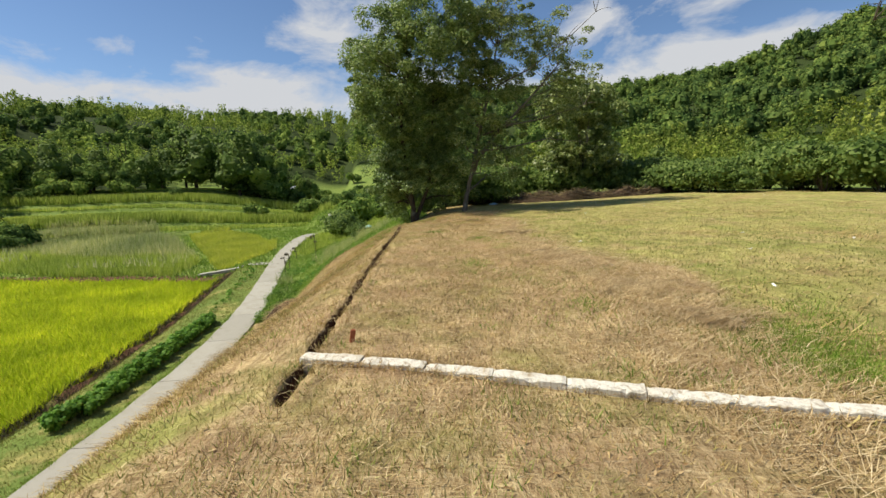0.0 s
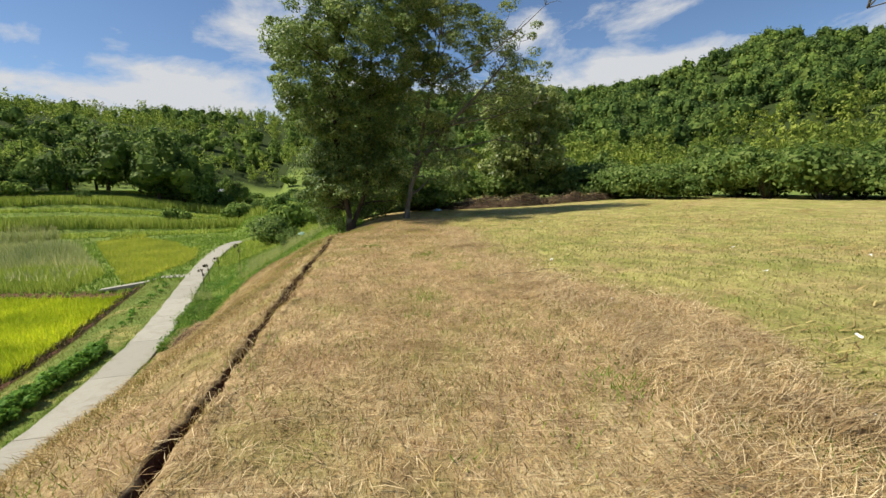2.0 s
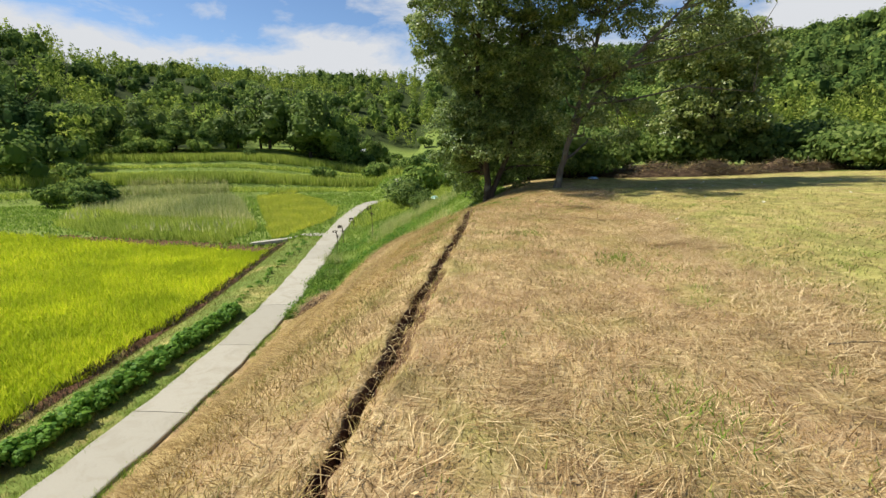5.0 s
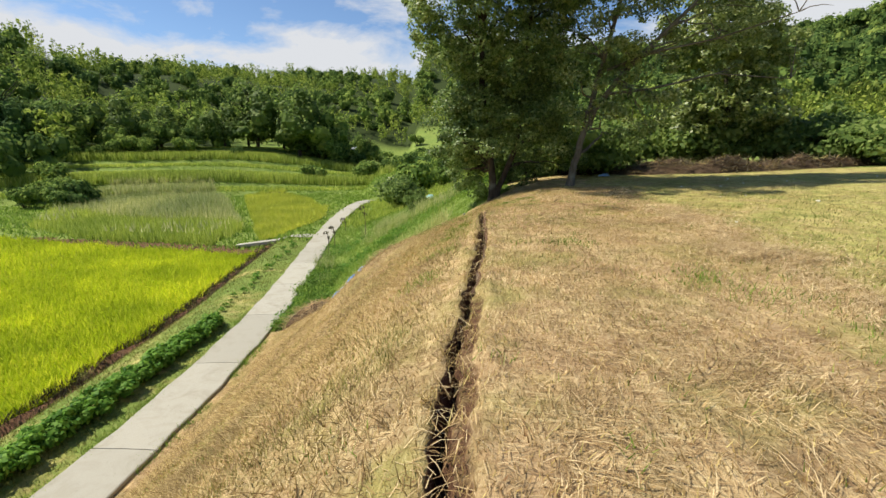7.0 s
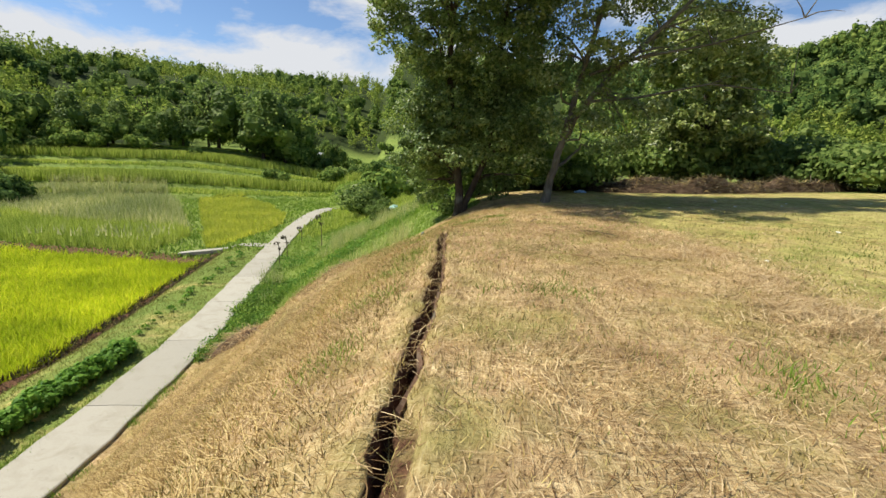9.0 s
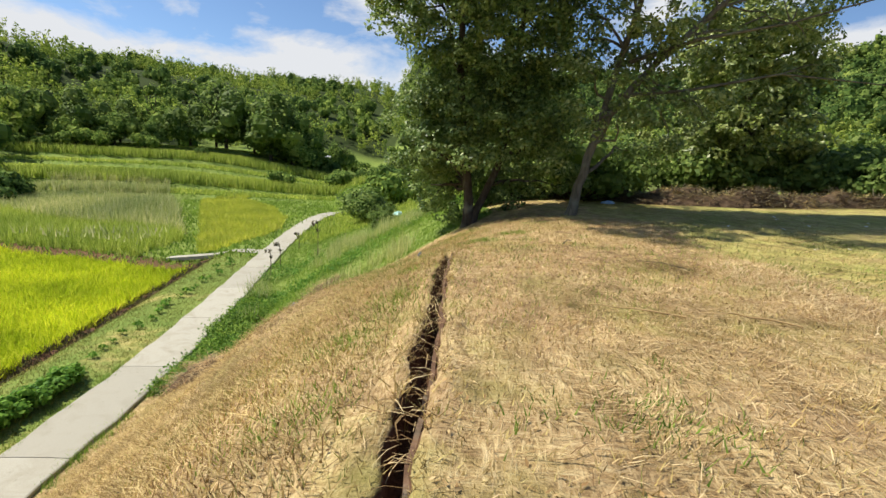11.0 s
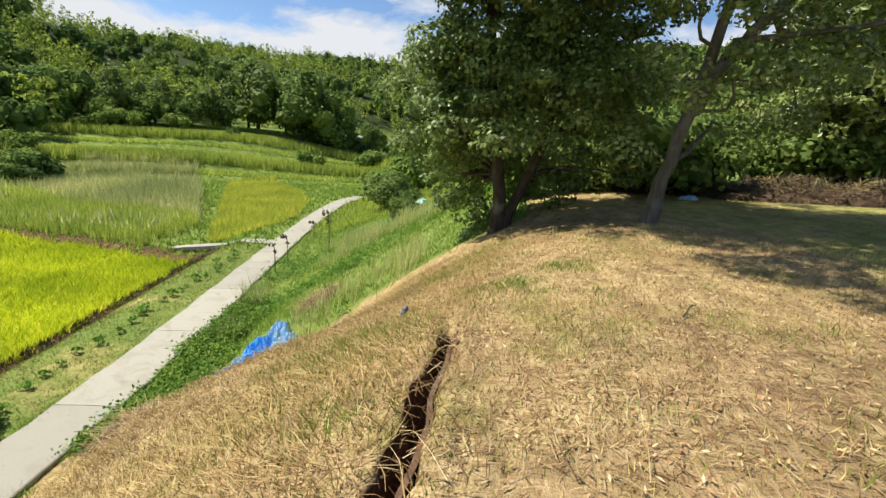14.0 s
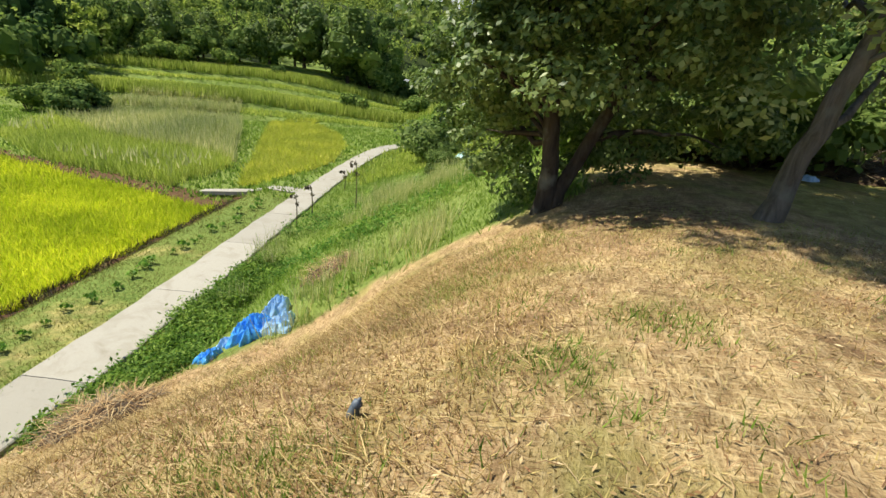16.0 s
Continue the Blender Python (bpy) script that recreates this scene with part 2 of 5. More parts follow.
# M_WOOD darkened: the hill's duller light is put into the leaf colour
M_HILL = blade_material("toned_down_wood_leaf", (0.05, 0.095, 0.028), (0.125, 0.195, 0.055), (0.235, 0.30, 0.085), 0.05, 0.34, 0.8, 0.05, (0.5, 0.58, 0.62), (1.35, 1.28, 1.0))
# M_BAMBOO darkened likewise, so the sunlit thicket below the hill looks less bright
M_THICKET = blade_material("toned_down_bamboo_leaf", (0.095, 0.155, 0.028), (0.22, 0.29, 0.056), (0.38, 0.43, 0.11), 0.07, 0.38, 0.8, 0.05, (0.5, 0.58, 0.6), (1.3, 1.2, 1.0))
M_BAMBOO = blade_material("bamboo_leaf", (0.116, 0.191, 0.031), (0.267, 0.360, 0.067), (0.464, 0.534, 0.139), 0.09, 0.4, 0.8, 0.05, (0.5, 0.58, 0.6), (1.3, 1.2, 1.0))
M_BEAN = blade_material("bean_leaf", (0.05, 0.14, 0.016), (0.11, 0.24, 0.03), (0.20, 0.35, 0.055), 0.6, 0.36, 0.6, 0.15)
M_WEED = blade_material("weed_leaf", (0.06, 0.13, 0.018), (0.15, 0.26, 0.038), (0.29, 0.40, 0.08), 0.9, 0.36, 0.6, 0.15, (0.6, 0.7, 0.6), (1.25, 1.2, 1.05))
M_LITTER = blade_material("dead_leaf", (0.16, 0.085, 0.04), (0.36, 0.23, 0.11), (0.62, 0.47, 0.28), 0.9, 0.1, 0.7, 0.15)
M_CHIP = blade_material("stalk_chip", (0.20, 0.09, 0.05), (0.40, 0.255, 0.145), (0.68, 0.54, 0.36), 1.2, 0.1, 0.7, 0.15)
M_SHOOT = blade_material("young_shoots", (0.16, 0.21, 0.035), (0.30, 0.35, 0.08), (0.46, 0.47, 0.15), 0.6, 0.35, 0.7, 0.1)
M_DEAD = blade_material("dead_stalks", (0.035, 0.026, 0.018), (0.085, 0.066, 0.044), (0.24, 0.20, 0.14), 0.8, 0.0)
M_BARK = bark_material("dark_bark", (0.03, 0.022, 0.016), (0.10, 0.08, 0.06))
M_BARK2 = bark_material("grey_bark", (0.07, 0.06, 0.045), (0.22, 0.19, 0.15))


# ---------------------------------------------------------------- mesh helpers
RNG = np.random.default_rng(7)


def fast_mesh(name, verts, faces, material, smooth=False):
    """A mesh from arrays; all faces have the same number of corners."""
    verts, faces = np.asarray(verts, np.float32), np.asarray(faces, np.int32)
    me = bpy.data.meshes.new(name)
    n, c = faces.shape
    me.vertices.add(len(verts))
    me.vertices.foreach_set("co", verts.ravel())
    me.loops.add(n * c)
    me.loops.foreach_set("vertex_index", faces.ravel())
    me.polygons.add(n)
    me.polygons.foreach_set("loop_start", np.arange(0, n * c, c, dtype=np.int32))
    me.polygons.foreach_set("use_smooth", np.full(n, smooth))
    me.update(calc_edges=True)
    me.materials.append(material)
    return me


def part(name, bm, material, parent, label=""):
    """Links a bmesh or a finished mesh as one object under a thing or a part."""
    if isinstance(bm, bmesh.types.BMesh):
        me = bpy.data.meshes.new(name)
        bm.to_mesh(me)
        bm.free()
        me.materials.append(material)
    else:
        me = bm
    ob = new(name, me)
    ob.parent = parent
    return tagged(ob, label)


def thing(name, m, label, category, group="", kind=""):
    ob = new(name)
    ob.matrix_world = m
    return tagged(ob, label, category, group, kind)


def unit(v):
    return v / np.maximum(np.linalg.norm(v, axis=-1, keepdims=True), 1e-9)


def leaf_quads(centres, facing, length, width, droop=0.0):
    """Pointed leaves round the centres: four corners each, folded a little."""
    n = len(centres)
    along = unit(np.cross(facing, RNG.normal(size=(n, 3))))
    along[:, 2] -= droop
    along = unit(along)
    side = unit(np.cross(along, facing))
    nrm = np.cross(side, along)
    length = np.broadcast_to(np.asarray(length, float), n)[:, None] * RNG.uniform(0.7, 1.25, (n, 1))
    width = np.broadcast_to(np.asarray(width, float), n)[:, None] * RNG.uniform(0.75, 1.2, (n, 1))
    a, b = centres - along * length / 2, centres + along * length / 2 - nrm * length * 0.12
    l, r = centres + side * width / 2 - nrm * width * 0.1, centres - side * width / 2 - nrm * width * 0.1
    v = np.stack([a, r, b, l], 1).reshape(-1, 3)
    return v, np.arange(4 * n).reshape(-1, 4)


def blades(base, height, width, lean, bend=0.4):
    """Upright blades: a triangle each, leaning and turned at random."""
    n = len(base)
    a = RNG.uniform(0, 2 * math.pi, n)
    side = np.stack([np.cos(a), np.sin(a), np.zeros(n)], 1) * (np.asarray(width) / 2 * RNG.uniform(0.6, 1.3, n))[:, None]
    h = np.asarray(height) * RNG.uniform(0.6, 1.25, n)
    b = RNG.uniform(0, 2 * math.pi, n)
    out = np.stack([np.cos(b), np.sin(b), np.zeros(n)], 1) * (lean * h * RNG.uniform(0.1, 1, n))[:, None]
    tip = base + out + np.stack([np.zeros(n), np.zeros(n), h], 1)
    v = np.stack([base - side, base + side, tip], 1).reshape(-1, 3)
    return v, np.arange(3 * n).reshape(-1, 3)


def straws(base, length, width, tilt, heading=None, spread=math.pi):
    """Cut stalks that lie on the ground, bent once: two quads each."""
    n = len(base)
    a = RNG.uniform(-spread, spread, n) + (0 if heading is None else heading)
    t = RNG.normal(0, tilt, n)
    d1 = np.stack([np.cos(a) * np.cos(t), np.sin(a) * np.cos(t), np.abs(np.sin(t))], 1)
    a2 = a + RNG.normal(0, 0.2, n)
    d2 = np.stack([np.cos(a2), np.sin(a2), RNG.normal(-0.12, 0.15, n)], 1)
    side = np.stack([-np.sin(a), np.cos(a), np.zeros(n)], 1) * (width * RNG.uniform(0.5, 1.4, n))[:, None] / 2
    ln = (length * RNG.uniform(0.4, 1.5, n))[:, None]
    p0, p1 = base, base + d1 * ln * 0.5
    p2 = p1 + d2 * ln * 0.5
    v = np.stack([p0 - side, p0 + side, p1 + side, p1 - side, p2 + side * 0.5, p2 - side * 0.5], 1).reshape(-1, 3)
    i = np.arange(n)[:, None] * 6
    return v, np.concatenate([i + [0, 1, 2, 3], i + [3, 2, 4, 5]])


def tube(points, radii, sides=7):
    """A tapered limb through the points."""
    points, radii = np.asarray(points, float), np.asarray(radii, float)
    run = unit(np.gradient(points, axis=0))
    ref = np.array([0.31, 0.87, 0.11])
    x = unit(np.cross(run, ref))
    y = np.cross(run, x)
    ang = np.linspace(0, 2 * math.pi, sides, endpoint=False)
    ring = x[:, None] * np.cos(ang)[None, :, None] + y[:, None] * np.sin(ang)[None, :, None]
    v = (points[:, None] + ring * radii[:, None, None]).reshape(-1, 3)
    f = []
    for i in range(len(points) - 1):
        for k in range(sides):
            k2 = (k + 1) % sides
            f.append((i * sides + k, i * sides + k2, (i + 1) * sides + k2, (i + 1) * sides + k))
    return v, np.array(f)


def joined(pieces):
    vs, fs, n = [], [], 0
    for v, f in pieces:
        vs.append(v)
        fs.append(np.asarray(f) + n)
        n += len(v)
    return np.concatenate(vs), np.concatenate(fs)


def smooth_step(a, b, x):
    t = np.clip((x - a) / (b - a), 0, 1)
    return t * t * (3 - 2 * t)


def wave(x, y, scale, seed=0.0):
    """Cheap smooth unevenness between -1 and 1."""
    x, y = x / scale + seed * 1.7, y / scale + seed * 2.9
    return (np.sin(1.3 * x + 2.1 * np.sin(0.7 * y)) + np.sin(1.7 * y + 1.6 * np.sin(0.9 * x + 1)) + np.sin(0.8 * x - 1.1 * y + seed)) / 3


def rough_wave(x, y, scale, seed=0.0):
    return 0.55 * wave(x, y, scale, seed) + 0.3 * wave(x, y, scale / 2.3, seed + 3) + 0.15 * wave(x, y, scale / 5.1, seed + 7)


# ---------------------------------------------------------------- the lie of the land
_YS = np.arange(-80, 400, 0.5)


def eased(knots, width=9):
    ys, vs = zip(*knots)
    raw = np.interp(_YS, ys, vs)
    pad = np.pad(raw, width, mode="edge")
    return np.convolve(pad, np.ones(2 * width + 1) / (2 * width + 1), "valid")


_ROAD_X = eased([(-80, -8.4), (10, -9.95), (15, -10.3), (19, -10.55), (21.8, -10.95), (26.4, -11.75), (32, -13.1), (36, -14.3), (42, -16.1),
                 (47.5, -17.9), (52, -19.2), (58, -20.6), (66, -21.5), (75, -21.4), (84, -21.0), (97, -26.5), (120, -29), (150, -31.5), (180, -39), (400, -80)])
_ROAD_Z = eased([(-80, -5.65), (42, -5.65), (48, -5.8), (55, -5.7), (67, -4.95), (75, -5.5), (84, -4.3), (97, -4.0), (120, -3.4), (150, -2.9), (180, -0.5), (400, 25)])
_CREST = eased([(-80, 1.5), (2, -2.2), (8, -2.38), (14, -2.5), (23, -3.0), (25.5, -2.65), (28, -2.1), (30.5, -1.75), (34, -1.9), (40, -2.6), (50, -2.6), (62, 0), (90, 22), (150, 85), (400, 300)], 3)
_P1_EDGE = eased([(-80, -10), (18.5, -16.5), (27, -18.3), (32, -19.2), (37, -20.6), (45, -22.5), (50, -23.6)], 3)


def at_y(table, y):
    return np.interp(y, _YS, table)


def ditch_wiggle(y):
    return 0.014 * np.sin(1.9 * y) + 0.013 * np.sin(5.3 * y) + 0.012 * np.sin(13.7 * y + 2 * np.sin(3.1 * y)) + 0.007 * np.sin(24.1 * y)


def ditch_x(y):
    y = np.clip(y, -10, 30)
    drift = np.interp(y, [10, 13, 14, 15, 16, 17.8, 18.4, 19.2, 21.3, 23], [0, -0.05, -0.10, -0.10, -0.05, -0.02, 0.04, 0.04, 0.0, -0.03])
    return -1.31 - 0.0695 * (y - 7.7) + ditch_wiggle(y) + drift


def ditch_half(y):
    return 0.028 + 0.022 * smooth_step(8.4, 7.4, y) + 0.008 * np.sin(2.3 * y) + 0.009 * np.sin(7.1 * y) + 0.006 * np.sin(17.3 * y) + 0.034 * smooth_step(15.5, 19, y)


PADDY_2 = [(-25.2, 50.2), (-22.8, 51.3), (-21.9, 53.5), (-22.3, 58.5), (-26, 67.6), (-35, 82), (-45.5, 92.5), (-50, 87)]
REEDS = [(-28, 47.3), (-42, 48.3), (-53, 52.5), (-65, 66), (-76, 88), (-63, 96), (-51.5, 82), (-30, 55)]


def inside(poly, x, y):
    hit = np.zeros(np.shape(x), bool)
    for (x0, y0), (x1, y1) in zip(poly, poly[1:] + poly[:1]):
        cross = (y0 > y) != (y1 > y)
        with np.errstate(divide="ignore", invalid="ignore"):
            hit ^= cross & (x < (x1 - x0) * (y - y0) / (y1 - y0) + x0)
    return hit


def in_paddy_1(x, y):
    top = 45.2 + (-x - 22.5) * 0.13
    return (x < at_y(_P1_EDGE, y)) & (y < top) & (x > -75)


HILL_AZ = [-180, -110, -75, -60, -50, -45, -38, -28, -15, 0, 10, 21, 30, 39, 45, 52, 75, 110, 180]
HILL_EL = [5, 7, 10, 9.3, 8.2, 6.8, 7.3, 7.4, 7.6, 7.6, 7.8, 8.2, 9.8, 11.9, 11.3, 10.8, 10.5, 7, 5]
HILL_R0 = [130, 120, 95, 105, 120, 140, 160, 170, 170, 130, 80, 62, 60, 58, 52, 48, 45, 90, 130]
HILL_R1 = [420, 400, 330, 300, 300, 330, 380, 420, 430, 420, 390, 380, 370, 360, 350, 340, 340, 400, 420]


def hill_shape(x, y):
    dx, dy = x, y - 10
    r, az = np.hypot(dx, dy), np.degrees(np.arctan2(dx, dy))
    el, r0, r1 = (np.interp(az, HILL_AZ, k) for k in (HILL_EL, HILL_R0, HILL_R1))
    top = r1 * np.tan(np.radians(el))
    t = np.clip((r - r0) / (r1 - r0), 0, 1.0)
    shape = top * (0.16 * t + 0.84 * smooth_step(0, 1, t))
    folds = (5 * wave(x, y, 42, 2) + 2.5 * wave(x, y, 19, 5)) * smooth_step(0.02, 0.3, t) * (1 - 0.55 * smooth_step(0.75, 1, t))
    return shape + folds, t


def height(x, y):
    x, y = np.asarray(x, float), np.asarray(y, float)
    rc, rz, xc = at_y(_ROAD_X, y), at_y(_ROAD_Z, y), at_y(_CREST, y)
    d = -0.5 * x + 0.866 * y + 4 * wave(x, y, 30, 1)
    steps = np.clip((d - 99) / 7.6, 0, 6.6)
    whole = np.floor(steps)
    rise = whole + smooth_step(0.0, 0.16, steps - whole) * 0.82 + 0.18 * (steps - whole)
    v = -6.75 + 1.22 * np.where(d > 99, rise, 0) * (0.25 + 0.75 * smooth_step(2, 45, rc - x))
    v = v + 0.09 * rough_wave(x, y, 5, 4)
    p1 = smooth_step(0.3, -0.5, x - at_y(_P1_EDGE, y)) * smooth_step(0.6, -0.3, y - (45.2 + (-x - 22.5) * 0.13)) * (x > -75)
    v = v * (1 - p1) + -7.4 * p1
    drain = np.exp(-(((x - at_y(_P1_EDGE, y) - 0.75) / 0.4) ** 2)) * (y < 47) * (y > -40)
    v = v - 0.55 * drain
    keep = smooth_step(-6.0, -2.6, x - rc)          # shoulder beside the lane
    v = v * (1 - keep) + (rz - 0.10) * keep
    p = np.minimum(0.03 * np.maximum(0, x - 1.0), 0.55) - 0.02 + 0.035 * rough_wave(x, y, 2.4, 9) * (np.abs(y) < 80) + 0.006 * np.clip(y - 24, 0, 60) - 0.15 * smooth_step(-0.8, 3.0, x) * smooth_step(12, 7.5, y)
    toe = rc + 1.15 + 1.3 * smooth_step(27, 33, y)
    t = np.clip((x - toe) / np.maximum(xc - toe, 0.5), -1, 6)
    k = 15.0 - 5.0 * smooth_step(22, 26, y)
    f = -np.log(np.exp(-k * np.minimum(t, 3)) + np.exp(-k)) / k
    f = np.maximum(f, 0)
    bank = (rz - 0.10) + (p - rz + 0.10) * f + 0.10 * rough_wave(x, y, 1.7, 3) * np.clip(4 * f * (1 - f), 0, 1)
    z = np.where(x > toe, bank, v)
    z = z - 0.95 * np.exp(-((x + 7.1) / 1.7) ** 2 - ((y - 29.7) / 2.4) ** 2) + 0.52 * np.exp(-((x + 5.8) / 1.7) ** 2 - ((y - 25.0) / 1.9) ** 2)
    u = x - ditch_x(y)
    on = smooth_step(6.75, 7.15, y) * smooth_step(24.8, 24.3, y)
    wide = ditch_half(y)
    cut = smooth_step(wide + 0.022, wide - 0.018, np.abs(u))
    z = z - on * 0.05 * smooth_step(wide + 0.17, wide + 0.11, u) * smooth_step(0.0, 0.02, u) * smooth_step(12.2, 13.5, y) * smooth_step(17.0, 16.0, y)
    z = z - on * cut * (0.24 + 0.05 * np.sin(3.7 * y))
    z = z + on * 0.03 * np.exp(-(((np.abs(u) - wide - 0.1 - 0.14 * (u > 0) * smooth_step(12.2, 13.5, y) * smooth_step(17.0, 16.0, y)) / 0.09) ** 2)) * (1 + wave(x, y, 0.35, 6))
    hill, _ = hill_shape(x, y)
    return z + hill


def grid_line(*stretches):
    out = []
    for a, b, n, power in stretches:
        s = np.linspace(0, 1, n, endpoint=False)
        if power < 0:
            s = 1 - (1 - s) ** -power
        else:
            s = s ** power
        out.append(a + (b - a) * s)
    return np.concatenate(out + [[stretches[-1][1]]])


def build_ground():
    us = grid_line((-1500, -60, 46, -2.4), (-60, -12, 70, 1), (-12, -1.0, 74, 1), (-1.0, 0.5, 62, 1), (0.5, 6, 50, 1), (6, 30, 44, 1), (30, 1500, 46, 2.4))
    ys = grid_line((-1500, -60, 26, -2.4), (-60, 2, 34, 1), (2, 27, 260, 1), (27, 60, 80, 1), (60, 170, 84, 1), (170, 1500, 44, 2.4))
    u, y = np.meshgrid(us, ys)
    x = u + (-1.31 - 0.0695 * (np.clip(y, -10, 30) - 7.7))
    x = np.where(np.abs(u) < 1.0, x + ditch_wiggle(y) * (1 - np.abs(u)), x)
    z = height(x, y)
    v = np.stack([x, y, z], -1).reshape(-1, 3)
    r, c = u.shape
    i = (np.arange(r - 1)[:, None] * c + np.arange(c - 1)[None]).ravel()
    me = fast_mesh("ground", v, np.stack([i, i + 1, i + c + 1, i + c], 1), M_GROUND, True)
    x, y = v[:, 0], v[:, 1]
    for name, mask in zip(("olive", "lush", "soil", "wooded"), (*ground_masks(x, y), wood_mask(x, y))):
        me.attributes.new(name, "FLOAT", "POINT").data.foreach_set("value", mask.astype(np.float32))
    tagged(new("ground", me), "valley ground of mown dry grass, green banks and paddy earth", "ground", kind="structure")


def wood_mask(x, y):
    """Where very dark green goes into the ground colour under the woods."""
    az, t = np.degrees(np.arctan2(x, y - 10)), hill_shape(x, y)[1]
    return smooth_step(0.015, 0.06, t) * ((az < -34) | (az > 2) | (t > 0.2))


def bare_patches(x, y):
    """Worn brown earth between the straw, most of it near the trees."""
    near_trees = smooth_step(22.5, 24.5, y) * smooth_step(29.5, 28, y) * (x > at_y(_CREST, y) - 1.5) * (x < 4)
    return smooth_step(0.0, 0.45, 0.9 * rough_wave(x, y, 1.0, 51) + 0.5 * rough_wave(x, y, 0.35, 52) - 0.28 + 0.42 * near_trees) * (np.abs(x) < 6) * (y > 3) * (y < 30)


def ground_masks(x, y):
    """Where short olive grass, lush green growth and bare earth take over from cut straw."""
    rc, xc = at_y(_ROAD_X, y), at_y(_CREST, y)
    limit = np.interp(y, [0, 7, 8.5, 10, 15, 19, 22, 26, 31], [3.4, 3.2, 3.2, 3.2, 2.6, 2.4, 2.4, 2.2, 1.2])
    olive = smooth_step(-0.9, 0.9, x - limit + 1.1 * rough_wave(x, y, 2.6, 12))
    olive = np.maximum(olive, 0.42 * smooth_step(27, 31, y) * (x > xc))
    olive = np.maximum(olive, np.clip(0.22 + 0.9 * rough_wave(x, y, 1.1, 33), 0, 0.7) * smooth_step(7.6, 6.6, y + 0.2 * x) * (x > xc - 1.5))
    s = np.clip((xc - x) / np.maximum(xc - rc, 1), 0, 1)
    low = 28.0 + 4.0 * smooth_step(1.0, 0.35, s) + 1.0 * smooth_step(0.4, 0.0, s)
    lush = smooth_step(-1.0, 1.0, y - low + 1.3 * rough_wave(x, y, 2.2, 15)) * (x < xc - 0.2)
    lush = np.maximum(lush, smooth_step(0.9, 0.3, x - rc - 0.75) * ((x < at_y(_P1_EDGE, y)) | (y > 46.5)))
    side = (x < rc) & (x > at_y(_P1_EDGE, y)) & (y < 46.5)
    olive = np.where(side, 0.9, olive)
    lush = np.where(side, 0.60 + 0.4 * rough_wave(x, y, 1.5, 18), lush)
    lush = np.maximum(lush, smooth_step(-1.5, 2.5, y - 36.5 - 0.0 * x))
    lush = np.maximum(lush, smooth_step(-1, 2, x - 24 + (y - 26) * 0.6))
    in1 = in_paddy_1(x, y)
    lane = ((y > 44.5 + (-x - 22) * 0.13) & (y < 47.6 + (-x - 24) * 0.06) & (x < -22) & (x > -60)).astype(float)
    u = x - ditch_x(y)
    trench = smooth_step(0.04, 0.01, np.abs(u) - ditch_half(y)) * smooth_step(6.7, 7.1, y) * smooth_step(24.8, 24.3, y)
    e = x - at_y(_P1_EDGE, y)
    drain = smooth_step(1.15, 0.35, np.abs(e - 0.75)) * (y < 46) * (y > -30) * 0.8
    heap = smooth_step(4.5, 1.0, np.hypot((x - 8.5) / 2.6, y - 38.0)) * 0.55
    under = smooth_step(3.0, 0.6, np.hypot(x + 1.2, (y - 30.6))) * 0.5
    shelf = 0.6 * smooth_step(0.20, 0.12, u - ditch_half(y)) * (u > 0) * smooth_step(12.2, 13.5, y) * smooth_step(17.0, 16.0, y)
    bare = 0.46 * bare_patches(x, y) * smooth_step(21, 23, y)
    soil = np.clip(np.maximum.reduce([bare, trench, shelf, 0.62 * lane, drain, heap, under, 0.45 * in1]), 0, 1)
    return np.where(in1, 0, olive), lush, soil


build_ground()


# ---------------------------------------------------------------- concrete lane and side path
def slab_mesh(centre, half, thick, a, b, rows=6):
    """One cast slab of a lane between two stations, with a bevelled top edge."""
    bm = bmesh.new()
    rings = []
    for i in range(rows + 1):
        s = a + (b - a) * i / rows
        c, nxt = Vector(centre(s)), Vector(centre(s + 0.05))
        side = (nxt - c).cross(Vector((0, 0, 1))).normalized()
        w = half + 0.03 * math.sin(s * 1.7) + 0.02 * math.sin(s * 4.1)
        ring = [bm.verts.new(c + side * o + Vector((0, 0, h))) for o, h in
                ((-w, -thick), (-w, -0.02), (-w + 0.03, 0), (0, 0.012), (w - 0.03, 0), (w, -0.02), (w, -thick))]
        rings.append(ring)
    for p, q in zip(rings, rings[1:]):
        for j in range(6):
            bm.faces.new((p[j], p[j + 1], q[j + 1], q[j]))
    for ring, flip in ((rings[0], False), (rings[-1], True)):
        bm.faces.new(ring if not flip else ring[::-1])
    bmesh.ops.recalc_face_normals(bm, faces=bm.faces)
    return bm


def lane_point(s):
    return (float(at_y(_ROAD_X, s)), s, float(at_y(_ROAD_Z, s)))


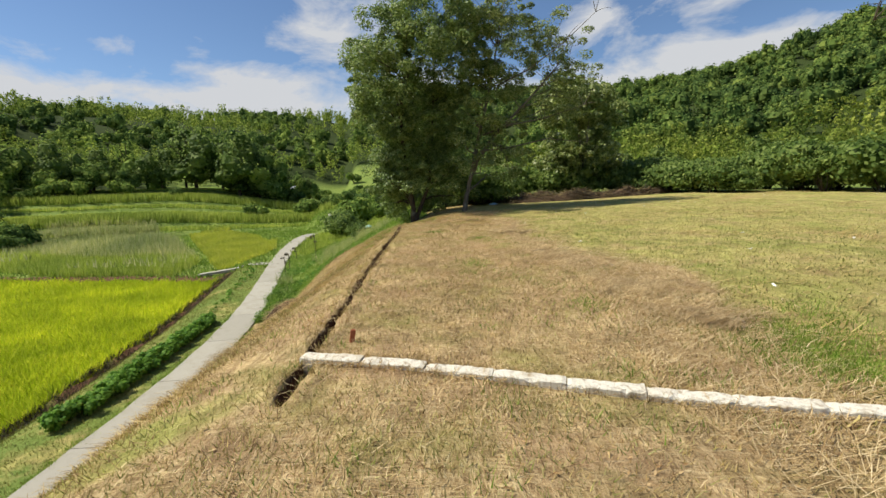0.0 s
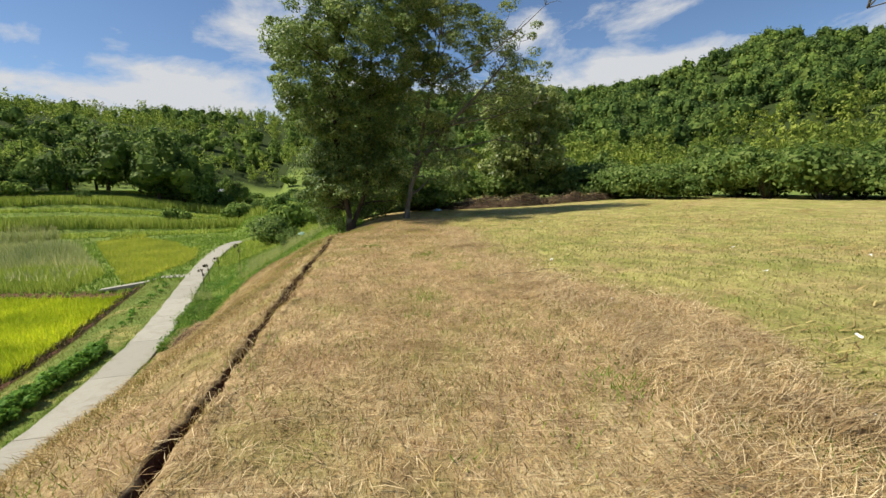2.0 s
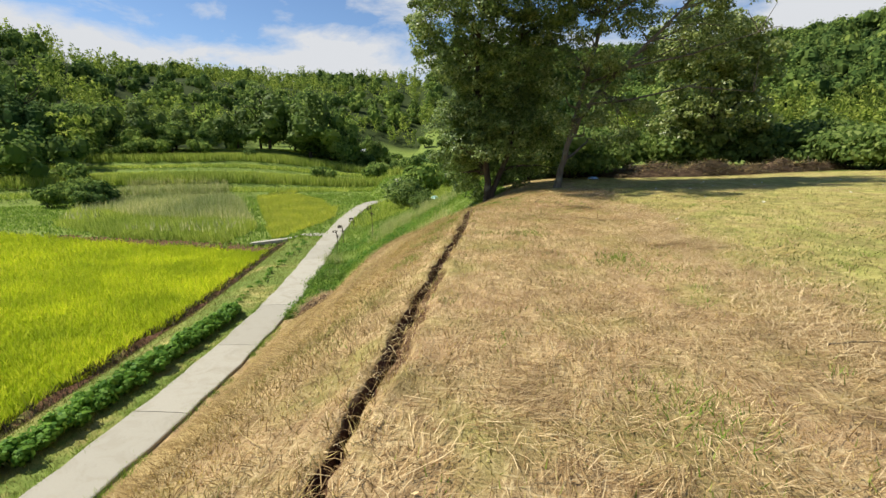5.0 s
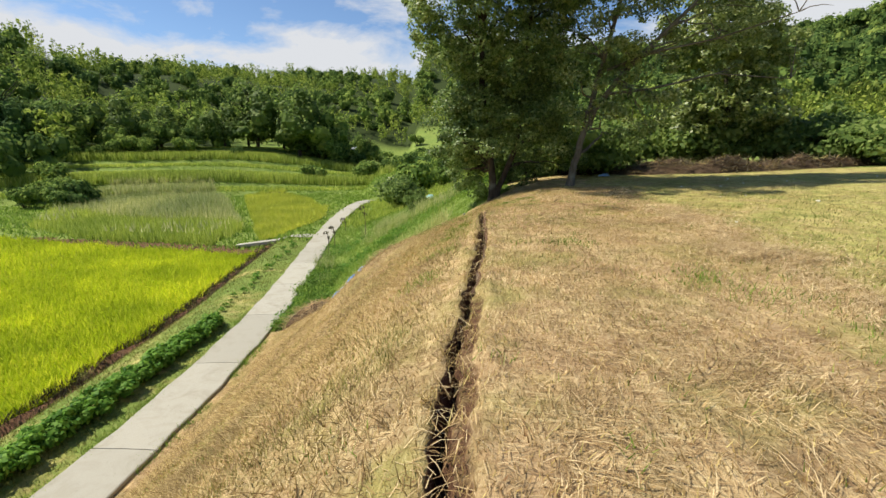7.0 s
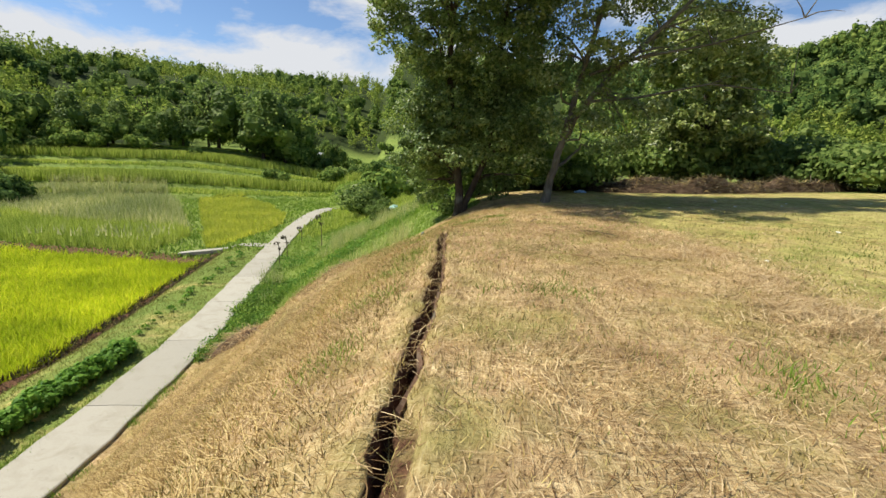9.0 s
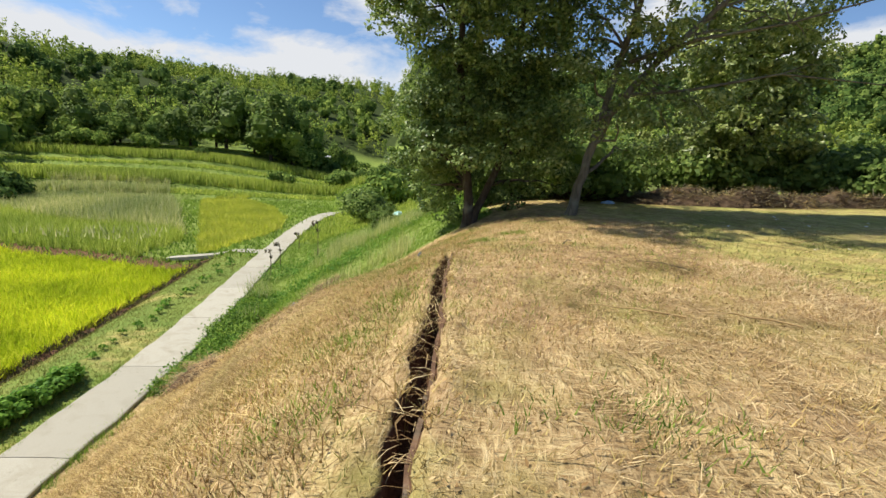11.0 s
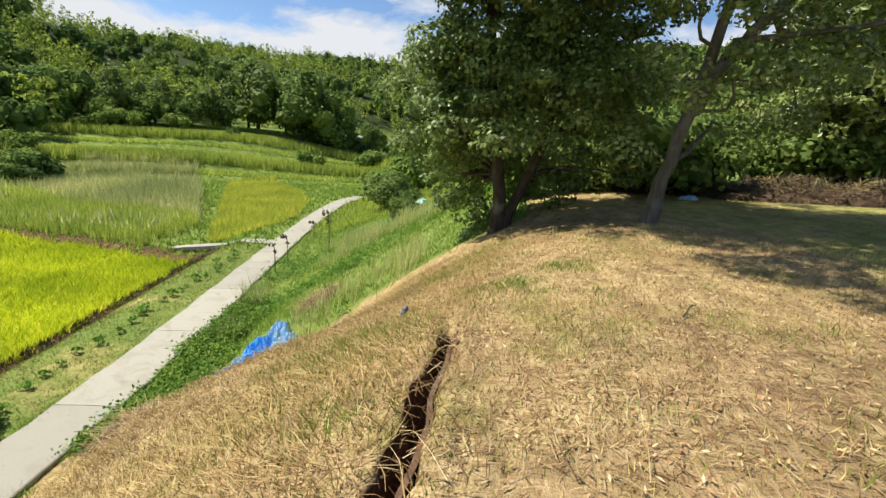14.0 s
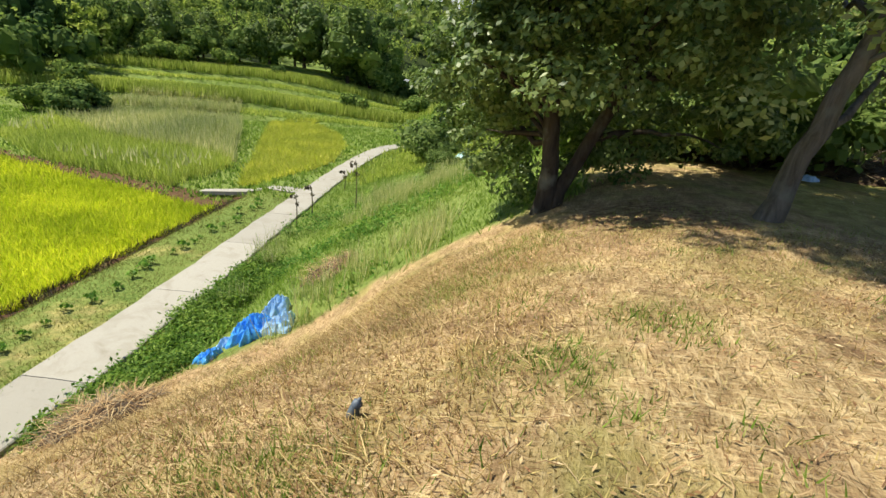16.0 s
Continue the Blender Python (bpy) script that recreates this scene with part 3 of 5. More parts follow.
def build_lane():
    road = thing("road", Matrix(), "narrow pale concrete farm lane of cast slabs", "road", kind="structure")
    s, n = -12.0, 0
    while s < 156:
        if 67.5 < s < 84 or 98 < s < 146:
            s += 1.0
            continue
        ln = 4.6 if s < 20.5 or s > 22 else 1.0
        part("slab", slab_mesh(lane_point, 0.80, 0.22, s + 0.012, s + ln - 0.012), M_ROAD, road)
        s += ln
    path = thing("side_path", Matrix(), "narrow concrete path that leaves the lane between paddies", "path", kind="structure")

    def side_point(s):
        k = np.interp(s, [0, 1.5, 3.5, 7.3], [0, 1, 2, 3])
        i = min(int(k), 2)
        pts = [(-18.6, 48.6, -5.80), (-20.2, 48.3, -5.88), (-22.2, 47.75, -6.12), (-25.6, 47.3, -6.55)]
        p = Vector(pts[i]).lerp(Vector(pts[i + 1]), k - i)
        return (p.x, p.y, max(p.z, float(height(p.x, p.y)) + 0.07))

    for a, b, h in ((0, 1.5, 0.62), (1.5, 3.5, 0.5), (3.5, 5.4, 0.42), (5.4, 7.2, 0.40)):
        part("slab", slab_mesh(side_point, h, 0.25, a + 0.01, b - 0.01, 3), M_ROAD, path)


build_lane()


# ---------------------------------------------------------------- trees beside the field
def limb_path(a, b, sag, n=7, wobble=0.12):
    a, b = np.asarray(a, float), np.asarray(b, float)
    s = np.linspace(0, 1, n)[:, None]
    mid = np.sin(s * math.pi) * np.array([0, 0, sag])
    shake = RNG.normal(0, wobble, (n, 3)) * np.sin(s * math.pi)
    return a + (b - a) * s + mid + shake


def crown_clusters(lobes, per_m3):
    """Places of leafy twigs, mostly near the outside of overlapping lobes."""
    out, ways = [], []
    for cx, cy, cz, rx, ry, rz, dens in lobes:
        n = int(4.2 * rx * ry * rz * per_m3 * dens)
        d = unit(RNG.normal(size=(n, 3)))
        r = RNG.uniform(0.25, 1.06, (n, 1)) ** 0.5
        out.append(np.array([cx, cy, cz]) + d * r * [rx, ry, rz])
        ways.append(d)
    return np.concatenate(out), np.concatenate(ways)


def leafy(centres, ways, leaves, spread, length, width, droop=0.25):
    """Leaves on the upper skin of rounded sprays, so that each spray has a lit top and a shaded hollow."""
    n = len(centres)
    d = unit(RNG.normal(size=(n * leaves, 3)) + np.repeat(ways, leaves, 0) * 0.45 + [0, 0, 0.45])
    r = np.repeat(RNG.uniform(0.55, 1.35, (n, 1)) * spread, leaves, 0) * RNG.uniform(0.7, 1.12, (n * leaves, 1))
    c = np.repeat(centres, leaves, 0) + d * r * [1.0, 1.0, 0.62]
    face = unit(d * 0.8 + [0, 0, 0.45] + RNG.normal(0, 0.3, (n * leaves, 3)))
    return leaf_quads(c, face, length, width, droop)


def big_tree(name, base, stems, lobes, per_m3, leaf, bark, label, bare=(), leaves=46, size=0.17, limbs=60, spread=0.26):
    """A tree with tapered stems, limbs that reach into the crown and many single leaves."""
    z = float(height(base[0], base[1]))
    ob = thing(name, pose(base[0], base[1], z), label, "tree")
    off = np.array([base[0], base[1], z])
    trunk, tops = [], []
    for pts, radii in stems:
        p = np.array(pts, float)
        s, k = np.linspace(0, 1, len(p)), np.linspace(0, 1, 16)
        fine = np.stack([np.interp(k, s, p[:, j]) for j in range(3)], 1)
        fine[1:-1] = (fine[:-2] + 2 * fine[1:-1] + fine[2:]) / 4 + RNG.normal(0, 0.018, (14, 3))
        rad = np.interp(k, s, radii)
        rad[0] *= 1.35
        fine[0, 2] -= 0.25
        trunk.append(tube(fine, rad, 10))
        tops.append((fine, rad))
    centres, ways = crown_clusters(lobes, per_m3)
    centres -= off
    branches, carried = [], RNG.choice(len(centres), min(limbs, len(centres)), replace=False)
    for i in carried:
        goal = centres[i]
        fine, rad = tops[int(np.argmin([np.min(np.linalg.norm(f[4:] - goal, axis=1)) for f, _ in tops]))]
        away = np.linalg.norm(fine - goal, axis=1) + np.maximum(0, fine[:, 2] - goal[2] + 0.5) * 2 + np.where(np.arange(16) < 4, 9, 0)
        j = int(np.argmin(away))
        ln = np.linalg.norm(goal - fine[j])
        branches.append(tube(limb_path(fine[j], goal, 0.10 * ln), np.linspace(min(rad[j] * 0.55, 0.02 + 0.018 * ln), 0.008, 7), 5))
    for pts, r0 in bare:
        p = np.array(pts, float)
        branches.append(tube(p, np.linspace(r0, 0.012, len(p)), 6))
        for q in range(1, len(p)):
            for _ in range(3):
                tip = p[q] + RNG.normal(0, 0.5, 3) + [0, 0, 0.1]
                branches.append(tube(limb_path(p[q], tip, 0.05, 4, 0.04), np.linspace(0.02, 0.004, 4), 4))
    bole = part("trunk", fast_mesh("trunk", *joined(trunk), bark, True), None, ob)
    part("limb", fast_mesh("limb", *joined(branches), bark, True), None, bole)
    part("crown", fast_mesh("crown", *leafy(centres, ways, leaves, spread, size, size * 0.62), leaf), None, ob)
    return ob


big_tree("broadleaf_tree", (-2.8, 32.2),
         [([(0, 0, 0), (0.02, 0, 0.8), (-0.2, 0.1, 2.2), (-0.5, 0, 4.5), (-0.4, -1.2, 7.0), (0.4, -1.8, 9.8)], [0.2, 0.16, 0.135, 0.11, 0.08, 0.04]),
          ([(0.12, 0.05, 0.1), (0.45, 0.1, 0.9), (0.95, 0.2, 2.2), (1.2, 0.2, 4.2), (1.4, -0.8, 7.0), (1.7, -1.2, 9.8)], [0.15, 0.125, 0.11, 0.09, 0.06, 0.03])],
         [(-3.5, 32.8, 3.2, 1.5, 2.0, 2.0, 1.6), (-3.8, 31.0, 6.9, 2.5, 2.6, 2.4, 1.1), (-1.2, 30.4, 10.6, 3.2, 3.0, 2.3, 1.05), (-4.7, 33.0, 1.4, 0.8, 1.1, 1.0, 1.7), (-4.7, 32.5, 2.8, 0.8, 1.0, 1.0, 1.5),
          (-1.4, 32.4, 5.0, 2.3, 2.2, 1.9, 1.3), (-3.9, 29.4, 8.8, 2.1, 2.1, 1.8, 1.1), (-4.1, 34.0, -0.1, 0.8, 1.0, 0.7, 1.5), (0.0, 30.8, 8.0, 2.4, 2.2, 2.1, 1.05),
          (-0.6, 33.4, 2.9, 1.9, 1.5, 1.3, 1.3), (-2.7, 31.3, 3.3, 1.7, 1.1, 1.5, 1.7), (-1.1, 31.6, 3.6, 1.5, 1.1, 1.3, 1.5), (-2.4, 31.2, 6.0, 2.2, 1.5, 1.6, 1.2), (-4.1, 32.2, 2.4, 0.9, 1.1, 1.1, 1.5),
          (-2.6, 31.0, 2.0, 1.6, 0.9, 0.9, 1.8), (-1.2, 31.2, 2.2, 1.3, 0.8, 0.9, 1.8), (-4.0, 32.0, 1.5, 0.9, 0.9, 0.9, 1.6), (-3.5, 26.7, 7.4, 1.7, 1.4, 1.3, 0.9), (-1.2, 27.3, 8.8, 1.9, 1.5, 1.4, 0.8), (-3.6, 33.8, 1.4, 1.4, 1.4, 1.2, 1.4), (-3.4, 33.6, 0.2, 1.5, 1.0, 0.9, 1.5), (-1.8, 33.8, 0.7, 1.5, 1.0, 1.0, 1.5), (-0.4, 34.2, 1.4, 1.5, 1.0, 1.1, 1.4)],
         1.8, M_LEAF, M_BARK, "tall dark-leaved broadleaf tree with forked trunk on the bank edge", leaves=150, size=0.128, limbs=110, spread=0.48)

big_tree("leaning_tree", (0.28, 30.75),
         [([(0, 0, 0), (0.14, 0, 0.7), (0.36, 0, 1.6), (0.62, 0.05, 2.6), (1.0, 0.2, 4.6), (1.7, 0.3, 7.2), (2.2, 0.4, 10.4)], [0.16, 0.135, 0.122, 0.11, 0.09, 0.06, 0.03]),
          ([(0.58, 0.05, 2.5), (1.8, -0.1, 4.2), (3.6, -0.2, 6.0), (5.4, 0.2, 8.0)], [0.12, 0.09, 0.06, 0.03])],
         [(2.6, 31.0, 8.6, 2.9, 2.6, 2.3, 0.9), (4.6, 31.3, 6.6, 2.4, 2.2, 1.7, 0.6), (1.8, 30.9, 11.0, 2.8, 2.5, 1.8, 1.0), (5.6, 31.6, 9.2, 2.3, 2.0, 1.7, 0.85),
          (0.9, 31.0, 5.4, 1.9, 1.8, 1.4, 0.8), (6.8, 31.4, 6.8, 1.6, 1.6, 1.4, 0.75), (3.2, 30.6, 4.4, 1.6, 1.5, 0.9, 0.35), (1.2, 29.9, 4.2, 1.6, 1.2, 1.2, 1.6), (0.9, 29.8, 2.7, 1.2, 0.8, 0.8, 1.6), (2.2, 29.8, 3.2, 1.4, 1.0, 0.9, 1.0), (5.4, 32.6, 4.6, 1.8, 1.5, 1.1, 0.25), (0.4, 31.2, 7.4, 2.2, 2.0, 1.6, 0.7), (3.0, 33.6, 2.9, 2.0, 1.2, 1.2, 1.2), (-0.2, 30.6, 1.2, 0.5, 0.5, 0.9, 1.6)],
         1.3, M_LEAF2, M_BARK2, "leaning grey-barked tree with open olive crown and bare side branches",
         bare=(([(1.2, 0.1, 4.3), (2.6, -0.8, 4.7), (4.3, -1.6, 4.9), (6.2, -2.4, 5.4)], 0.06), ([(1.0, 0.0, 3.4), (2.6, -0.6, 3.5), (4.6, -1.0, 3.9), (6.6, -1.6, 3.6)], 0.055),
               ([(2.0, 0.2, 7.0), (3.6, -0.6, 7.6), (5.4, -1.0, 8.8), (7.0, -1.3, 10.2)], 0.05)), leaves=125, size=0.128, limbs=90, spread=0.46)

big_tree("olive_tree", (9.6, 41.5),
         [([(0, 0, 0), (0.1, 0, 2.5), (-0.1, 0.1, 5), (0, 0, 8.6)], [0.2, 0.15, 0.1, 0.03])],
         [(8.4, 41.5, 7.4, 2.5, 2.3, 2.4, 1.0), (10.6, 41.6, 6.8, 2.4, 2.2, 2.3, 1.0), (9.0, 41.3, 4.2, 2.5, 2.2, 1.9, 0.9), (10.8, 41.2, 3.4, 1.9, 1.9, 1.5, 0.7), (7.6, 41.4, 2.6, 1.6, 1.5, 1.3, 0.8)],
         2.6, M_LEAF2, M_BARK, "olive-green tree behind the brush heap", leaves=56, size=0.24, limbs=34, spread=0.5)

big_tree("bare_branched_tree", (15.6, 12.8),
         [([(0, 0, 0), (0.05, 0.1, 2.2), (-0.3, 0.4, 4.4), (-0.6, 0.8, 6.8)], [0.2, 0.15, 0.11, 0.04])],
         [(16.4, 12.0, 6.6, 1.8, 1.8, 1.5, 0.6)],
         1.6, M_LEAF2, M_BARK, "sparse tree with thin bare twigs over the field",
         bare=(([(-0.3, 0.4, 4.6), (-1.6, 1.6, 5.1), (-3.0, 2.5, 5.2), (-4.4, 3.1, 5.1), (-5.2, 3.3, 4.9)], 0.022), ([(-0.5, 0.6, 5.4), (-1.9, 2.0, 5.6), (-3.4, 3.0, 5.7), (-4.6, 3.5, 5.6)], 0.02)), leaves=26, limbs=16)


# ---------------------------------------------------------------- shrubs and woods
def quad_ball(cuts=2):
    """A ball of even quads: corners and faces."""
    k = np.linspace(-1, 1, cuts + 1)
    vs, fs = [], []
    for axis in range(3):
        for sign in (-1, 1):
            g, h = np.meshgrid(k, k)
            p = np.stack([np.full_like(g, sign), g * sign, h], -1).reshape(-1, 3)
            n = sum(len(v) for v in vs)
            vs.append(np.roll(p, axis, 1))
            q = (np.arange(cuts)[:, None] * (cuts + 1) + np.arange(cuts)[None]).ravel() + n
            fs.append(np.stack([q, q + 1, q + cuts + 2, q + cuts + 1], 1))
    return unit(np.concatenate(vs)), np.concatenate(fs)


BALL = quad_ball()


def lumpy_crown(n, lumps, radius, tall, leaf_l, leaf_w, droop=0.2, upright=0.3, floor=0.0, big=1.0, loose=0.32, core=0.66):
    """Leaves on the skin of several lumps round their dense inner foliage; the outline is uneven."""
    c = unit(RNG.normal(size=(lumps, 3))) * RNG.uniform(0.25, 0.72, (lumps, 1)) * [radius, radius, tall / 2] + [0, 0, tall * 0.52]
    size = RNG.uniform(0.30, 0.52, lumps) * big
    pick = RNG.choice(lumps, n, p=size ** 2 / np.sum(size ** 2))
    d = unit(RNG.normal(size=(n, 3)) + [0, 0, 0.25])
    r = (size[pick] * RNG.uniform(0.68, 1.2, n))[:, None]
    p = c[pick] + d * r * [radius, radius, tall * 0.55]
    p[:, 2] = np.maximum(p[:, 2], floor)
    face = unit(d + [0, 0, upright] + RNG.normal(0, loose, (n, 3)))
    pieces = [leaf_quads(p, face, leaf_l, leaf_w, droop)]
    if core:
        for k in range(lumps):
            v = BALL[0] * (1 + 0.22 * np.sin(BALL[0] @ RNG.normal(0, 3.5, 3) + k))[:, None]
            v = c[k] + v * size[k] * core * np.array([radius, radius, tall * 0.55])
            v[:, 2] = np.maximum(v[:, 2], floor)
            pieces.append((v, BALL[1]))
    return joined(pieces)


def shrub_thing(name, label, category, n, lumps, radius, tall, leaf_l, leaf_w, material, stems=9, bark=None):
    ob = thing(name, pose(0, 0, 0), label, category)
    st = []
    for _ in range(stems):
        a, q = RNG.uniform(0, 6.28), RNG.uniform(0.2, 0.7)
        st.append(tube(limb_path((0.1 * math.cos(a), 0.1 * math.sin(a), -0.1), (radius * q * math.cos(a), radius * q * math.sin(a), tall * RNG.uniform(0.4, 0.8)), 0.1, 5, 0.05),
                       np.linspace(0.012 * tall + 0.006, 0.006, 5), 5))
    for v, f in st:
        part("stem", fast_mesh("stem", v, f, bark or M_BARK, True), None, ob)
    part("foliage", fast_mesh("foliage", *lumpy_crown(n, lumps, radius, tall, leaf_l, leaf_w), material), None, ob)
    return ob


def placed(ob, x, y, scale=1.0, turn=0.0, sink=0.0):
    return pose(x, y, float(height(x, y)) - sink, 0, 0, turn) @ Matrix.Scale(scale, 4)


def copy_scaled(ob, x, y, scale, turn):
    c = copy_thing(ob, Matrix())
    c.matrix_basis = placed(ob, x, y, scale, turn, 0.05)
    return c


def scatter_shrubs(spots, kinds, lo, hi, group):
    for x, y in spots:
        k = kinds[int(RNG.integers(len(kinds)))]
        tagged(copy_scaled(k, x, y, RNG.uniform(lo, hi), RNG.uniform(0, 360)), group=group)


def remove_thing(ob):
    for o in (*ob.children_recursive, ob):
        bpy.data.objects.remove(o)


SHRUBS = [shrub_thing("shrub", "dense green shrub with broad leaves behind the field", "shrub", 2000, 11, 1.9, 2.3, 0.22, 0.15, M_SHRUB),
          shrub_thing("shrub", "sprawling vine-covered shrub behind the field", "shrub", 2200, 14, 2.3, 1.8, 0.22, 0.16, M_SHRUB),
          shrub_thing("shrub", "pale green young shrub behind the field", "shrub", 1900, 9, 1.6, 2.6, 0.21, 0.11, M_SHRUB)]
edge = [(x + RNG.normal(0, 0.5), 41.6 + 0.02 * x + RNG.normal(0, 0.6)) for x in np.arange(-0.5, 14.5, 1.75)]
edge += [(15 + 10.5 * s + RNG.normal(0, 0.5), 40.5 - 15 * s + RNG.normal(0, 0.5)) for s in np.arange(0, 1.5, 0.075)]
edge += [(17.5 + 10.5 * s + RNG.normal(0, 0.8), 43.5 - 15 * s + RNG.normal(0, 0.8)) for s in np.arange(-0.1, 1.5, 0.085)]
edge += [(x + RNG.normal(0, 0.8), 45.2 + RNG.normal(0, 0.8)) for x in np.arange(-1, 20, 2.4)]
edge += [(-1.2, 37.5), (0.6, 38.4), (-2.4, 37.0), (2.2, 39.0), (1.4, 36.2), (2.8, 36.6), (-13.6, 57), (-12.4, 54.6), (-15, 60)]
scatter_shrubs(edge, SHRUBS, 0.7, 1.55, "shrubs behind the field")
for x, y, k, s in ((-10.5, 50.6, 2, 0.5), (-9.7, 49.3, 0, 0.36), (-11.4, 52.8, 1, 0.5), (-10.1, 47.0, 2, 0.3)):
    tagged(copy_scaled(SHRUBS[k], x, y, s, 80 * x), "small loose pale green bush on the bank beside the lane", "bush", "bushes on the bank")
for k in SHRUBS:
    remove_thing(k)

VALLEY_BUSHES = [shrub_thing("bush", "rounded dark bush among the fields", "bush", 950, 8, 1.7, 2.4, 0.36, 0.26, M_WOOD)]
scatter_shrubs([(-67, 69), (-70.5, 71), (-74, 75), (-63.5, 66.2), (-78, 77), (-71.5, 67), (-76, 71), (-67, 72.5), (-81, 80), (-46, 107), (-71, 118), (-47, 135), (-41, 126), (-36, 132), (-38, 118), (-83, 116), (-90, 110), (-96, 103), (-101, 97), (-105, 90), (-109, 83), (-112, 76), (-93, 107), (-99, 100), (-103, 93), (-108, 86), (-111, 79), (-44, 150), (-40, 158), (-50, 158), (-34, 145), (-52, 172), (-60, 182), (-47, 180), (-66, 190), (-55, 195), (-44, 196), (-38, 175), (-71, 180), (-63, 172), (-30, 140), (-26, 128), (-34, 150), (-24, 150), (-28, 165), (-20, 120), (-33, 170), (-22, 172), (-27, 118), (-18, 138), (-14, 66), (-16.5, 73), (-13, 79), (-18, 85), (-15, 93), (-20, 99), (-17, 107), (-11.5, 71), (-22, 110), (-14, 100)],
               VALLEY_BUSHES, 1.1, 1.9, "bushes among the fields")
for k in VALLEY_BUSHES:
    remove_thing(k)


def broad_template(n=290, radius=4.4, tall=9.5, leaf=0.74):
    return lumpy_crown(n, 7, radius, tall, leaf, leaf * 0.8, 0.1, 0.25, 0.2, 1.08, 0.3)


def bamboo_template(n=245):
    """Plumes that arch over at the top."""
    vs = []
    for _ in range(7):
        a, q, h = RNG.uniform(0, 6.28), RNG.uniform(0.2, 2.6), RNG.uniform(8, 12.5)
        m = n // 7
        s = RNG.uniform(0.25, 1.0, m) ** 0.8
        reach = q + 1.9 * s ** 3
        p = np.stack([np.cos(a) * reach, np.sin(a) * reach, h * s - 1.6 * s ** 5], 1) + RNG.normal(0, 1, (m, 3)) * (np.array([0.75, 0.75, 0.5]) * (1.15 - s[:, None] * 0.7))
        face = unit(p * [1, 1, 0.05] + RNG.normal(0, 0.55, (m, 3)) + [0, 0, 1.4])
        vs.append(leaf_quads(p, face, 1.1, 0.48, 0.5))
    return joined(vs)


def nearer_smaller(x, y):
    """Thickets near the field are low; the woods behind are taller."""
    return float(np.interp(math.hypot(x, y - 10), [55, 75, 120, 190], [0.5, 0.62, 0.95, 1.0])) if x > 0 else 1.0


def stand(name, label, category, templates, spots, lo, hi, material, sink=1.6):
    """Far woods that nobody could count: one mesh."""
    pieces = []
    for x, y in spots:
        few = len(templates) // 2
        v, f = templates[int(RNG.integers(few)) + (few if math.hypot(x, y) > 200 else 0)]
        a, s = RNG.uniform(0, 6.28), RNG.uniform(lo, hi) * nearer_smaller(x, y)
        c, q = math.cos(a) * s, math.sin(a) * s
        w = np.stack([v[:, 0] * c - v[:, 1] * q + x, v[:, 0] * q + v[:, 1] * c + y, v[:, 2] * s * RNG.uniform(0.85, 1.15) - sink * s], 1)
        w[:, 2] += float(height(x, y))
        pieces.append((w, f))
    tagged(new(name, fast_mesh(name, *joined(pieces), material)), label, category, kind="stuff")


def hill_spots(az0, az1, r_in, r_out, gap, jitter=0.45, thin=None):
    out = []
    r = r_in
    while r < r_out:
        step = gap * (1 + 0.5 * max(0, (r - 150)) / 200)
        n = int(radians(az1 - az0) * r / step)
        for i in range(n):
            a = radians(az0 + (az1 - az0) * (i + RNG.uniform(-jitter, jitter) + 0.5) / n)
            q = r + RNG.uniform(-jitter, jitter) * step
            x, y = q * math.sin(a), 10 + q * math.cos(a)
            if thin is None or thin(x, y, math.degrees(a), q):
                out.append((x, y))
        r += step * 0.92
    return out


def start_radius(az):
    return float(np.interp(az, HILL_AZ, HILL_R0))


BROAD = [broad_template() for _ in range(5)] + [broad_template(160, leaf=0.98) for _ in range(5)]
BAMBOO = [bamboo_template() for _ in range(4)] + [bamboo_template(150) for _ in range(4)]
is_bamboo = lambda x, y: float(wave(np.array(x), np.array(y), 26, 8)) > -0.02


def left_wood(x, y, az, r):
    return r > start_radius(az) + (-6 if az < -34 else 14 if az < -25 else 55)


def right_wood(x, y, az, r):
    return r > start_radius(az) - 4


left = hill_spots(-66, -8, 112, 445, 7.4, thin=left_wood)
stand("far_woodland", "mixed green woodland on the valley hillside", "woodland", BROAD, [s for s in left if not is_bamboo(*s)], 0.75, 1.35, M_WOOD)
stand("far_bamboo", "light green bamboo on the valley hillside", "bamboo", BAMBOO, [s for s in left if is_bamboo(*s)], 0.8, 1.3, M_BAMBOO)
right = hill_spots(-8, 56, 92, 400, 7.2, thin=right_wood) + hill_spots(-8, 56, 54, 90, 4.3, thin=right_wood)
near_bamboo = lambda x, y: math.hypot(x, y - 10) < 125 + 35 * float(wave(np.array(x), np.array(y), 30, 3)) and float(wave(np.array(x), np.array(y), 17, 8)) > -0.36
# the darker leaf copies stand in for weaker light on this slope
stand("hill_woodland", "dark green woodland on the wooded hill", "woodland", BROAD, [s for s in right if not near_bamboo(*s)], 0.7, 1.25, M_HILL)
stand("hill_bamboo", "yellow-green bamboo thicket below the hill", "bamboo", BAMBOO, [s for s in right if near_bamboo(*s)], 0.7, 1.1, M_THICKET)


